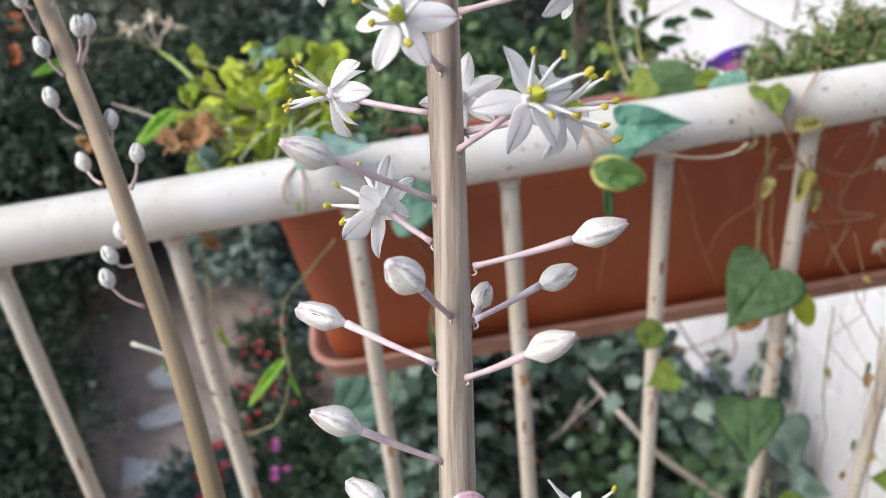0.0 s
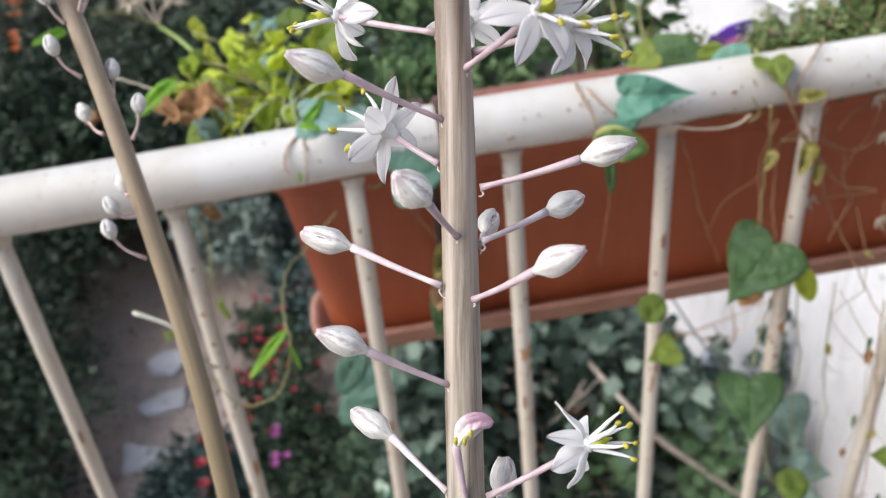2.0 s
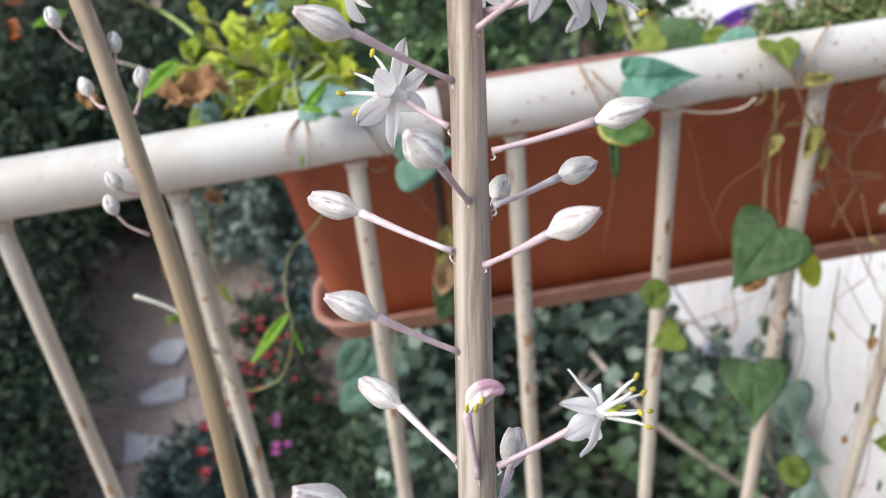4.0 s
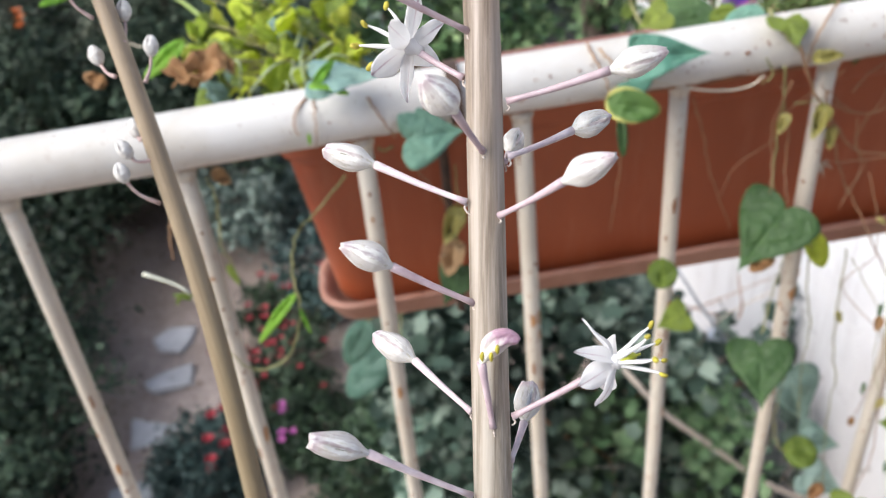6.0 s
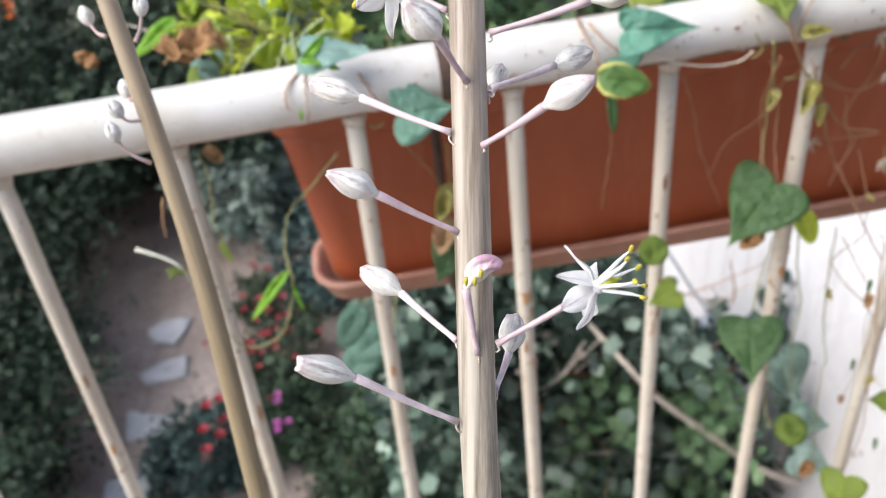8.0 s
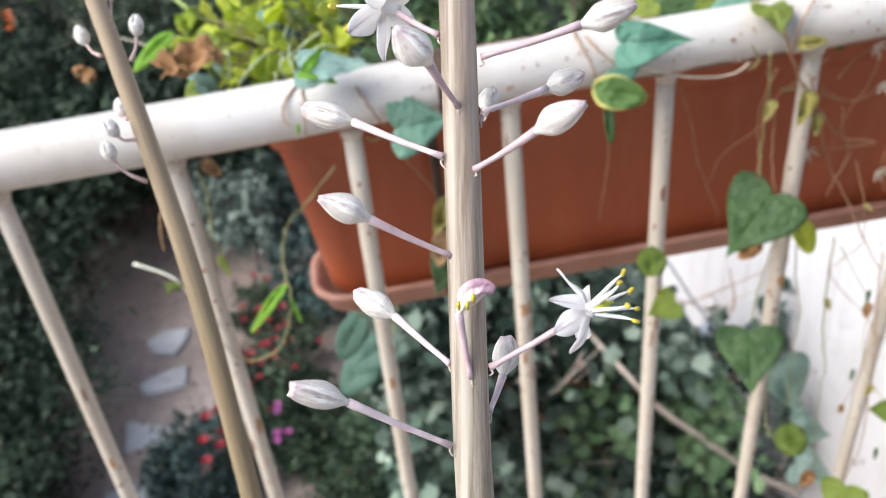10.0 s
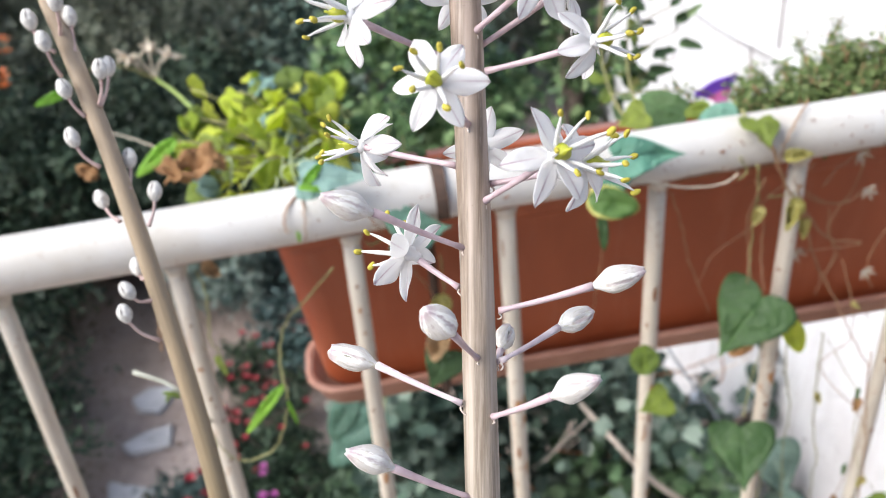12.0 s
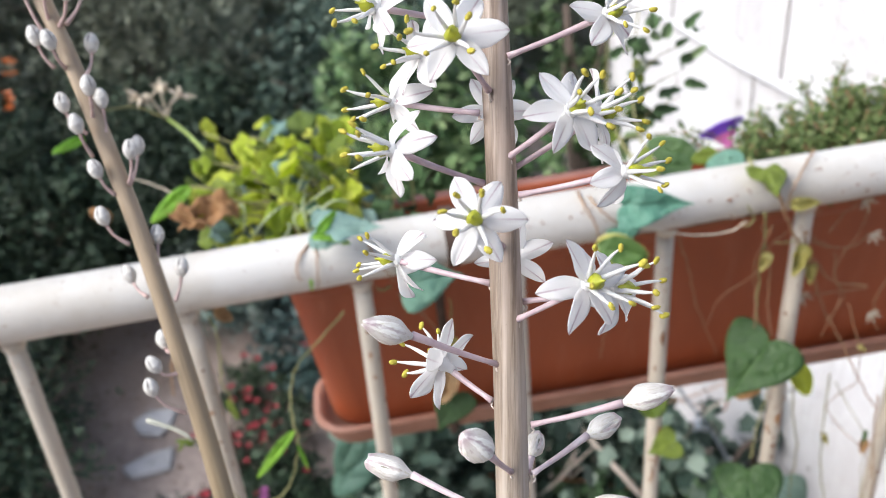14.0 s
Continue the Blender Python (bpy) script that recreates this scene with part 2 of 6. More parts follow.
CRISP = foliage("withered yellow leaf", (0.50, 0.45, 0.12), (0.66, 0.59, 0.20), (0.78, 0.70, 0.30), 0.7, 0.35, 90.0, True)
PEDICEL_PALE = simple("pale lilac stalk", (0.52, 0.40, 0.43), (0.72, 0.63, 0.64), 260.0, 0.4, 0.0, (1, 1, 1), 0.15, 0.0003)
FILAMENT = simple("white filament", (0.80, 0.79, 0.77), (0.90, 0.89, 0.88), 300.0, 0.4, 0.2)
ANTHER = simple("mustard anther", (0.26, 0.22, 0.02), (0.66, 0.57, 0.07), 7.0, 0.7, 0.0, (1, 1, 1), 0.5, 0.0004)
OVARY = simple("yellow green ovary", (0.27, 0.30, 0.012), (0.46, 0.47, 0.03), 500.0, 0.3)
YOUNG = young_material()
MARK = simple("greyish bud seam", (0.20, 0.19, 0.13), (0.40, 0.385, 0.31), 500.0, 0.7)
WITHER = simple("dry curled thread", (0.48, 0.40, 0.34), (0.66, 0.58, 0.52), 300.0, 0.8)
RAIL = paint("old white gloss paint", (0.60, 0.58, 0.55), (0.46, 0.415, 0.35), (0.26, 0.17, 0.11), 190.0, 0.66)
BAR = paint("cream paint with rust", (0.60, 0.545, 0.46), (0.50, 0.43, 0.34), (0.34, 0.17, 0.075), 120.0, 0.63, (1, 1, 0.6))
RUST = simple("rust", (0.16, 0.06, 0.025), (0.34, 0.16, 0.08), 120.0, 0.9)
RUST_ORANGE = simple("fresh orange rust", (0.32, 0.14, 0.05), (0.50, 0.27, 0.12), 160.0, 0.9)
POT = terracotta()
POT_RIM = simple("faded dusty terracotta", (0.22, 0.085, 0.06), (0.34, 0.17, 0.135), 40.0, 0.8)
POT_DUSTY = simple("dusty terracotta", (0.31, 0.14, 0.09), (0.43, 0.235, 0.175), 30.0, 0.7)
SOIL = simple("dark potting soil", (0.025, 0.018, 0.012), (0.07, 0.05, 0.035), 90.0, 0.95, 0.0, (1, 1, 1), 0.8, 0.01)
WALL = plaster()
EARTH = earth()
STONE = simple("pale flagstone", (0.40, 0.395, 0.40), (0.58, 0.57, 0.575), 9.0, 0.9, 0.0, (1, 1, 1), 0.5, 0.01)
HEART = foliage("morning glory leaf", (0.052, 0.114, 0.031), (0.068, 0.137, 0.038), (0.092, 0.17, 0.054), 0.42, 0.22, 120.0, True)
TEAL = foliage("blue green leaf", (0.10, 0.28, 0.19), (0.145, 0.335, 0.24), (0.21, 0.40, 0.30), 0.4, 0.2, 120.0, True)
LIME = foliage("yellow green leaf", (0.46, 0.60, 0.05), (0.72, 0.81, 0.08), (0.88, 0.90, 0.20), 0.45, 0.52, 90.0, True)
DRY = foliage("dry brown leaf", (0.33, 0.165, 0.065), (0.48, 0.26, 0.11), (0.64, 0.42, 0.22), 0.8, 0.15, 90.0, True)
VINE = simple("thin vine stem", (0.20, 0.19, 0.07), (0.36, 0.34, 0.14), 60.0, 0.6)
VINE_DRY = simple("dry tan tendril", (0.25, 0.13, 0.07), (0.40, 0.25, 0.13), 60.0, 0.7)
BARK = simple("brown bark", (0.06, 0.045, 0.035), (0.16, 0.12, 0.095), 22.0, 0.95, 0.0, (1, 1, 0.3), 0.8, 0.02)
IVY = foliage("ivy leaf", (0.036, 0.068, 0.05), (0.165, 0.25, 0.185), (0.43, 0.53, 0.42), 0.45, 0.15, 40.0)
# Shade on near shrubs and light on far trees are put into these leaf colours.
NEARLEAF = foliage("shrub leaf with shade in its green", (0.022, 0.041, 0.024), (0.058, 0.096, 0.058), (0.13, 0.18, 0.11), 0.55, 0.1, 20.0)
FARLEAF = foliage("far tree leaf with light in its green", (0.08, 0.10, 0.065), (0.24, 0.285, 0.19), (0.52, 0.57, 0.41), 0.55, 0.12, 20.0, False, 0.30)
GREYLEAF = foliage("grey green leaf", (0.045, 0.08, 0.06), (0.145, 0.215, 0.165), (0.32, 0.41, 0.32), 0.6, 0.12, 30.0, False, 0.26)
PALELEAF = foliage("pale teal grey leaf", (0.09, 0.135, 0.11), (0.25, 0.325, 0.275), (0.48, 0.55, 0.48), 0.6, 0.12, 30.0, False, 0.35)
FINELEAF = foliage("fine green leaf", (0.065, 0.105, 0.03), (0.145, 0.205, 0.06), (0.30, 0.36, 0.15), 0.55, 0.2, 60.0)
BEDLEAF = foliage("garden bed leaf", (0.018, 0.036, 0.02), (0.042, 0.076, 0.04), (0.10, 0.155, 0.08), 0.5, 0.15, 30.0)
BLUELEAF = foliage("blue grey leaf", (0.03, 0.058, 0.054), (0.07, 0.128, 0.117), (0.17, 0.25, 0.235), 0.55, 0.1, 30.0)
# Light green of the ivy's right side; the light on it is in this colour.
LIGHTLEAF = foliage("light green leaf with lit tone in it", (0.13, 0.235, 0.11), (0.21, 0.345, 0.17), (0.33, 0.47, 0.26), 0.5, 0.25, 30.0)
OLIVE = foliage("olive grey leaf with light in it", (0.09, 0.11, 0.072), (0.34, 0.375, 0.26), (0.68, 0.71, 0.54), 0.55, 0.12, 20.0, False, 0.32)
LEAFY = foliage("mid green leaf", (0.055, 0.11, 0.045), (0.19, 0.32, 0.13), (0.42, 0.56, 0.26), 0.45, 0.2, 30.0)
RED = simple("red blossom", (0.20, 0.010, 0.02), (0.36, 0.02, 0.035), 30.0, 0.5, 0.2)
PINK = simple("magenta blossom", (0.32, 0.05, 0.25), (0.46, 0.11, 0.36), 30.0, 0.5, 0.2)
ORANGE = simple("orange blossom", (0.62, 0.14, 0.02), (0.75, 0.22, 0.04), 30.0, 0.5, 0.2)
VIOLET = simple("violet trumpet petal", (0.20, 0.075, 0.62), (0.33, 0.16, 0.80), 40.0, 0.45, 0.3)
THROAT = simple("pink throat", (0.66, 0.14, 0.48), (0.82, 0.34, 0.66), 40.0, 0.45, 0.3)
LIME_DEEP = foliage("olive green leaf", (0.14, 0.21, 0.024), (0.20, 0.275, 0.032), (0.29, 0.355, 0.055), 0.42, 0.3, 90.0, True)
LIME_RIM = rimmed("green leaf yellowed at the rim", (0.11, 0.215, 0.045), (0.62, 0.58, 0.17))
TEAL_DULL = foliage("dull grey green leaf", (0.06, 0.14, 0.09), (0.09, 0.18, 0.13), (0.13, 0.23, 0.17), 0.5, 0.2, 60.0, True)
GRASS = foliage("fresh green leaf", (0.24, 0.52, 0.04), (0.32, 0.62, 0.06), (0.40, 0.70, 0.09), 0.45, 0.5, 120.0, True)
PALE_TEAL = foliage("pale blue green leaf", (0.22, 0.37, 0.32), (0.28, 0.44, 0.38), (0.36, 0.50, 0.45), 0.5, 0.3, 120.0, True)
IRON = simple("dark rusted iron", (0.035, 0.024, 0.018), (0.10, 0.055, 0.035), 150.0, 0.8)
# Unseen floor colour, chosen for the warm light it bounces upwards.
FLOOR_BOUNCE = simple("brown bounce floor", (0.26, 0.205, 0.15), (0.34, 0.275, 0.205), 6.0, 0.6)
MINT = foliage("mint green leaf", (0.16, 0.34, 0.22), (0.20, 0.39, 0.27), (0.25, 0.44, 0.32), 0.42, 0.3, 120.0, True)
GREY_LIGHT = foliage("pale grey green leaf", (0.28, 0.40, 0.32), (0.34, 0.46, 0.38), (0.42, 0.53, 0.45), 0.5, 0.4, 60.0, True)
VINE_PALE = simple("pale vine stem", (0.46, 0.40, 0.30), (0.62, 0.55, 0.44), 60.0, 0.6)
DEAD = simple("withered pale stalk", (0.38, 0.38, 0.30), (0.52, 0.52, 0.43), 200.0, 0.7)
LINE_GREY = simple("grey wall line", (0.40, 0.38, 0.37), (0.54, 0.52, 0.51), 40.0, 0.7)
CABLE = simple("white painted cable sheath", (0.58, 0.57, 0.58), (0.68, 0.67, 0.68), 40.0, 0.6)
GLIMPSE = simple("pale bluish wall tone", (0.55, 0.60, 0.68), (0.66, 0.70, 0.77), 12.0, 0.4)
VINE_BLUE = simple("blue grey vine stem", (0.16, 0.19, 0.23), (0.26, 0.29, 0.34), 30.0, 0.6)
TWIG = simple("bare grey twig", (0.48, 0.41, 0.34), (0.68, 0.60, 0.52), 60.0, 0.85)
BARK_RED = simple("reddish twig bark", (0.26, 0.12, 0.06), (0.40, 0.20, 0.10), 60.0, 0.85)
STALK_GREEN = simple("fresh green stalk", (0.22, 0.30, 0.06), (0.34, 0.42, 0.12), 60.0, 0.5)
STALK_PALE = simple("pale green stalk", (0.40, 0.47, 0.24), (0.58, 0.64, 0.40), 60.0, 0.5, 0.2)
LITTER = foliage("fallen dry leaf", (0.16, 0.10, 0.06), (0.30, 0.22, 0.15), (0.52, 0.45, 0.37), 0.8, 0.1, 30.0)
SEED = simple("straw seed head", (0.46, 0.39, 0.28), (0.70, 0.61, 0.50), 60.0, 0.8)


# ---- mesh helpers ----
def mesh_of(name, verts, faces, mats, smooth=True, index=None):
    me = bpy.data.meshes.new(name)
    me.from_pydata([tuple(v) for v in verts], [], [tuple(f) for f in faces])
    for m in mats if isinstance(mats, (list, tuple)) else [mats]:
        me.materials.append(m)
    if smooth:
        me.polygons.foreach_set("use_smooth", [True] * len(me.polygons))
    if index is not None:
        me.polygons.foreach_set("material_index", index)
    me.update()
    return me


def piece(name, me, parent=None, m=None, label=""):
    ob = new(name, me)
    if parent:
        ob.parent = parent
    if m is not None:
        ob.matrix_basis = m
    return tagged(ob, label)


def part(name, bm, material, parent, label=""):
    me = bpy.data.meshes.new(name)
    bm.to_mesh(me)
    bm.free()
    me.materials.append(material)
    return piece(name, me, parent, None, label)


def smooth_line(points, n):
    """n points along a smooth curve through the given ones (Catmull-Rom)."""
    p = [Vector(q) for q in points]
    p = [2 * p[0] - p[1]] + p + [2 * p[-1] - p[-2]]
    res = []
    for i in range(n):
        u = i / (n - 1) * (len(p) - 3)
        k = min(int(u), len(p) - 4)
        u -= k
        a, b, c, d = p[k:k + 4]
        res.append(0.5 * (2 * b + (c - a) * u + (2 * a - 5 * b + 4 * c - d) * u * u + (3 * b - a - 3 * c + d) * u ** 3))
    return res


def tube(points, radii, segs=10, ribs=0.0, rib_count=0):
    """Verts and faces of a round bar along points; radii one or one a point."""
    pts = [Vector(p) for p in points]
    if isinstance(radii, (int, float)):
        radii = [radii] * len(pts)
    verts, faces = [], []
    for i, p in enumerate(pts):
        d = (pts[min(i + 1, len(pts) - 1)] - pts[max(i - 1, 0)]).normalized()
        if i == 0:
            side = d.cross(Vector((0, 1, 0)) if abs(d.x) > 0.7 else Vector((1, 0, 0)))
        side = (side - d * side.dot(d)).normalized()
        up = side.cross(d)
        for k in range(segs):
            a = 2 * math.pi * k / segs
            r = radii[i] * (1 + ribs * math.cos(rib_count * a))
            verts.append(p + side * (r * math.cos(a)) + up * (r * math.sin(a)))
    for i in range(len(pts) - 1):
        for k in range(segs):
            a, b = i * segs + k, i * segs + (k + 1) % segs
            faces.append((a, b, b + segs, a + segs))
    faces.append(tuple(range(segs - 1, -1, -1)))
    faces.append(tuple(range(len(verts) - segs, len(verts))))
    return verts, faces


def joined(*meshes):
    verts, faces = [], []
    for v, f in meshes:
        k = len(verts)
        verts += list(v)
        faces += [tuple(i + k for i in q) for q in f]
    return verts, faces


def rod(name, points, radii, mat, parent=None, segs=10, label="", n=0):
    pts = smooth_line(points, n) if n else points
    if n and not isinstance(radii, (int, float)):
        radii = [float(np.interp(i / (n - 1), np.linspace(0, 1, len(radii)), radii)) for i in range(n)]
    return piece(name, mesh_of(name, *tube(pts, radii, segs), mat), parent, None, label)


def box(x0, x1, y0, y1, z0, z1, bevel=0.004):
    bm = bmesh.new()
    bmesh.ops.create_cube(bm, size=1)
    for v in bm.verts:
        v.co = ((x0 + x1) / 2 + v.co.x * (x1 - x0), (y0 + y1) / 2 + v.co.y * (y1 - y0), (z0 + z1) / 2 + v.co.z * (z1 - z0))
    if bevel:
        bmesh.ops.bevel(bm, geom=bm.edges[:], offset=bevel, segments=2, affect="EDGES")
    return bm


def frame_of(place, normal, tip, size):
    """A pose whose z is the normal and whose x runs as near to tip as it can, scaled by size."""
    z = Vector(normal).normalized()
    x = Vector(tip) - z * Vector(tip).dot(z)
    if x.length < 1e-4:
        x = z.orthogonal()
    x.normalize()
    y = z.cross(x)
    m = Matrix((x, y, z)).transposed().to_4x4()
    return Matrix.Translation(place) @ m @ Matrix.Diagonal((size, size, size, 1))


# ---- leaf shapes, one unit long from the stalk along x ----
def leaf_mesh(name, mat, kind="heart", fold=0.18, droop=0.25, rings=3, n=26, thick=0.012, crumple=0.0):
    outline = []
    for i in range(n):
        a = 2 * math.pi * i / n
        if kind == "heart":
            u = 16 * math.sin(a) ** 3 / 16
            v = (13 * math.cos(a) - 5 * math.cos(2 * a) - 2 * math.cos(3 * a) - math.cos(4 * a)) / 16
            x, y = (0.32 - v) * 0.74, u * 0.53
            x = x * 0.42 if x < 0 else x
        elif kind == "wide":
            u = math.sin(a) ** 3
            v = (13 * math.cos(a) - 5 * math.cos(2 * a) - 2 * math.cos(3 * a) - math.cos(4 * a)) / 16
            x, y = (0.32 - v) * 0.74, u * 0.33 * (1.0 + 0.10 * math.sin(3 * a))
            x = x * 0.3 if x < 0 else x
        elif kind == "lobed":
            r = 0.52 * (1 + 0.075 * math.cos(5 * a) + 0.035 * math.cos(15 * a))
            x, y = 0.45 + r * math.cos(a), r * math.sin(a) * 1.05
            if math.cos(a) < -0.93:
                x = 0.12
        elif kind == "ivy":
            r = 0.5 * (1 + 0.22 * math.cos(3 * a) + 0.10 * math.cos(5 * a))
            x, y = 0.42 + r * math.cos(a), r * math.sin(a) * 0.95
        elif kind == "round":
            x, y = 0.5 - 0.5 * math.cos(a) - 0.06 * math.exp(-8 * a * a), 0.5 * math.sin(a)
        else:
            x = 0.5 - 0.5 * math.cos(a)
            w = {"oval": 0.15, "narrow": 0.085, "pointed": 0.235}.get(kind, 0.31)
            y = w * math.sin(a) * ((1.5 - x) if kind == "pointed" else (1.25 - 0.5 * x))
        outline.append((x, y))
    top = [(0.06, 0.0)]
    for k in range(1, rings + 1):
        s = k / rings
        for x, y in outline:
            top.append((0.06 + (x - 0.06) * s, y * s))

    def height(x, y):
        z = fold * abs(y) - droop * x * x + 0.03 * math.sin(7 * x + 9 * y) - 0.25 * y * y
        return z + crumple * (noise.noise((x * 4, y * 4, 1.7)) + 0.5 * noise.noise((x * 9, y * 9, 4.1))) if crumple else z

    verts = [Vector((x, y, height(x, y))) for x, y in top]
    m = len(verts)
    verts += [v - Vector((0, 0, thick)) for v in verts]
    faces = []
    for i in range(n):
        j = (i + 1) % n
        faces.append((0, 1 + i, 1 + j))
        faces.append((m, m + 1 + j, m + 1 + i))
        for k in range(rings - 1):
            a, b = 1 + k * n, 1 + (k + 1) * n
            faces.append((a + i, b + i, b + j, a + j))
            faces.append((m + a + i, m + a + j, m + b + j, m + b + i))
        o = 1 + (rings - 1) * n
        faces.append((o + i, m + o + i, m + o + j, o + j))
    return mesh_of(name, verts, faces, mat)


rng = np.random.default_rng(7)


def scatter(name, places, sizes, mat, up=0.5, shape="oval", away=None):
    """One mesh of many small folded leaves, each turned its own way."""
    places = np.asarray(places, float)
    n = len(places)
    sizes = np.broadcast_to(np.asarray(sizes, float), (n,))
    nor = rng.normal(size=(n, 3))
    nor /= np.linalg.norm(nor, axis=1)[:, None]
    nor[:, 2] = np.abs(nor[:, 2]) + up
    nor /= np.linalg.norm(nor, axis=1)[:, None]
    tip = rng.normal(size=(n, 3))
    tip[:, 2] -= 0.35
    if away is not None:
        tip = tip * 0.45 + away / (np.linalg.norm(away, axis=1)[:, None] + 1e-6) * 1.2
    tip -= nor * np.sum(tip * nor, axis=1)[:, None]
    tip /= np.linalg.norm(tip, axis=1)[:, None]
    side = np.cross(nor, tip)
    if shape == "ivy":
        pat = [(0, 0, 0), (0.05, 0.42, 0.06), (0.45, 0.36, 0.05), (0.62, 0.5, -0.02), (1.0, 0, -0.12), (0.62, -0.5, -0.02), (0.45, -0.36, 0.05), (0.05, -0.42, 0.06), (0.4, 0, -0.02)]
        fac = [(8, 0, 1), (8, 1, 2), (8, 2, 3), (8, 3, 4), (8, 4, 5), (8, 5, 6), (8, 6, 7), (8, 7, 0)]
    elif shape == "needle":
        pat = [(0, 0, 0), (0.5, 0.09, 0.02), (1, 0, 0), (0.5, -0.09, 0.02)]
        fac = [(0, 1, 2), (0, 2, 3)]
    else:
        pat = [(0, 0, 0), (0.3, 0.24, 0.07), (0.7, 0.2, 0.03), (1, 0, -0.1), (0.7, -0.2, 0.03), (0.3, -0.24, 0.07), (0.5, 0, 0)]
        fac = [(6, 0, 1), (6, 1, 2), (6, 2, 3), (6, 3, 4), (6, 4, 5), (6, 5, 0)]
    pat = np.array(pat)
    k = len(pat)
    v = places[:, None, :] + sizes[:, None, None] * (pat[None, :, 0, None] * tip[:, None, :] + pat[None, :, 1, None] * side[:, None, :] + pat[None, :, 2, None] * nor[:, None, :])
    fac = np.array(fac)
    f = (fac[None] + (np.arange(n) * k)[:, None, None]).reshape(-1, 3)
    me = bpy.data.meshes.new(name)
    me.from_pydata(v.reshape(-1, 3).tolist(), [], f.tolist())
    me.materials.append(mat)
    me.polygons.foreach_set("use_smooth", [True] * len(me.polygons))
    me.update()
    return me


def clumps(centre, radii, count, each, spread, shell=0.55):
    """Leaf places in clumps near the outside of a rough ellipsoid."""
    c = rng.normal(size=(count, 3))
    c /= np.linalg.norm(c, axis=1)[:, None]
    c *= (shell + (1 - shell) * rng.random((count, 1))) * (0.85 + 0.3 * rng.random((count, 1)))
    c = np.asarray(centre) + c * np.asarray(radii)
    off = rng.normal(size=(count, each, 3)) * spread * (0.6 + 0.8 * rng.random((count, 1, 1)))
    return (c[:, None, :] + off).reshape(-1, 3), off.reshape(-1, 3)


# ---- structure ----
GROUND = -2.5


def ground():
    n = 60
    xs = np.concatenate([np.linspace(-400, -8, 8)[:-1], np.linspace(-8, 8, n), np.linspace(8, 400, 8)[1:]])
    ys = np.concatenate([np.linspace(-400, -2, 8)[:-1], np.linspace(-2, 14, n), np.linspace(14, 400, 8)[1:]])
    verts, faces = [], []
    for y in ys:
        for x in xs:
            near = math.exp(-((x + 1) ** 2 + (y - 5) ** 2) / 60)
            verts.append((x, y, GROUND + near * 0.05 * noise.noise((x * 1.3, y * 1.3, 0.3))))
    w = len(xs)
    for j in range(len(ys) - 1):
        for i in range(w - 1):
            a = j * w + i
            faces.append((a, a + 1, a + w + 1, a + w))
    return tagged(piece("ground", mesh_of("ground", verts, faces, EARTH)), "bare brown garden earth with a trodden path", "ground", kind="structure")


ground()


def setting(name, bm, mat, label, category):
    return tagged(part(name, bm, mat, None), label, category, kind="structure")


# Unseen floor, there to bounce warm light onto the railing and stalks.
setting("floor", box(-1.7, 2.2, -1.3, 0.64, -0.16, 0.0, 0.01), FLOOR_BOUNCE, "unseen balcony floor slab, brown for warm bounce light", "floor")
# Unseen house wall, its height chosen to let light reach the flowers.
setting("wall_south", box(-1.7, 2.2, -4.5, -1.3, GROUND, 2.5, 0.01), WALL, "unseen plain white house wall behind the balcony", "wall")
setting("wall_east", box(1.2, 4.2, 0.78, 3.5, GROUND, 5.6, 0.01), WALL, "white plastered side wall of the next house", "wall")

# ---- balcony railing ----
RAIL_Y, RAIL_Z, RAIL_R = 0.56, 1.0113, 0.0229
railing = tagged(new("balcony_railing"), "old white painted steel balcony railing with rust spots", "railing")


def rail_z(x):
    """The handrail's height, tilted to fit the camera's view: lower towards the wall's side."""
    return RAIL_Z - 0.0092 * x + 0.001 * math.sin(x * 9 + 1)


def handrail():
    xs = np.linspace(-1.6, 2.1, 110)
    pts = [(x, RAIL_Y + 0.0015 * math.sin(x * 5), rail_z(x)) for x in xs]
    return rod("handrail", pts, RAIL_R, RAIL, railing, 28, "round white painted handrail")


handrail()


SPECKS = random.Random(77)


def rust_patch(x0, x1, a0, a1, seed):
    """A thin scab of rust on the handrail; angles from the front downwards, in degrees."""
    rnd = random.Random(seed)
    nx = max(4, int((x1 - x0) / 0.004))
    verts, faces = [], []
    for i in range(nx + 1):
        u = i / nx
        env = math.sin(math.pi * u) ** 0.4
        lo = a0 + (a1 - a0) * 0.5 * (1 - env) + rnd.uniform(-3, 3)
        hi = a1 - (a1 - a0) * 0.4 * (1 - env) + rnd.uniform(-5, 5)
        for k in range(4):
            a = radians(lo + (hi - lo) * k / 3)
            r = RAIL_R + (0.0007 if 0 < k < 3 and 0 < i < nx else -0.0004)
            verts.append((x0 + (x1 - x0) * u, RAIL_Y - r * math.cos(a), rail_z(x0) - r * math.sin(a)))
    for i in range(nx):
        for k in range(3):
            a = i * 4 + k
            faces.append((a, a + 1, a + 5, a + 4))
    return piece("rust_patch", mesh_of("rust_patch", verts, faces, RUST), railing, None, "flaking brown rust")


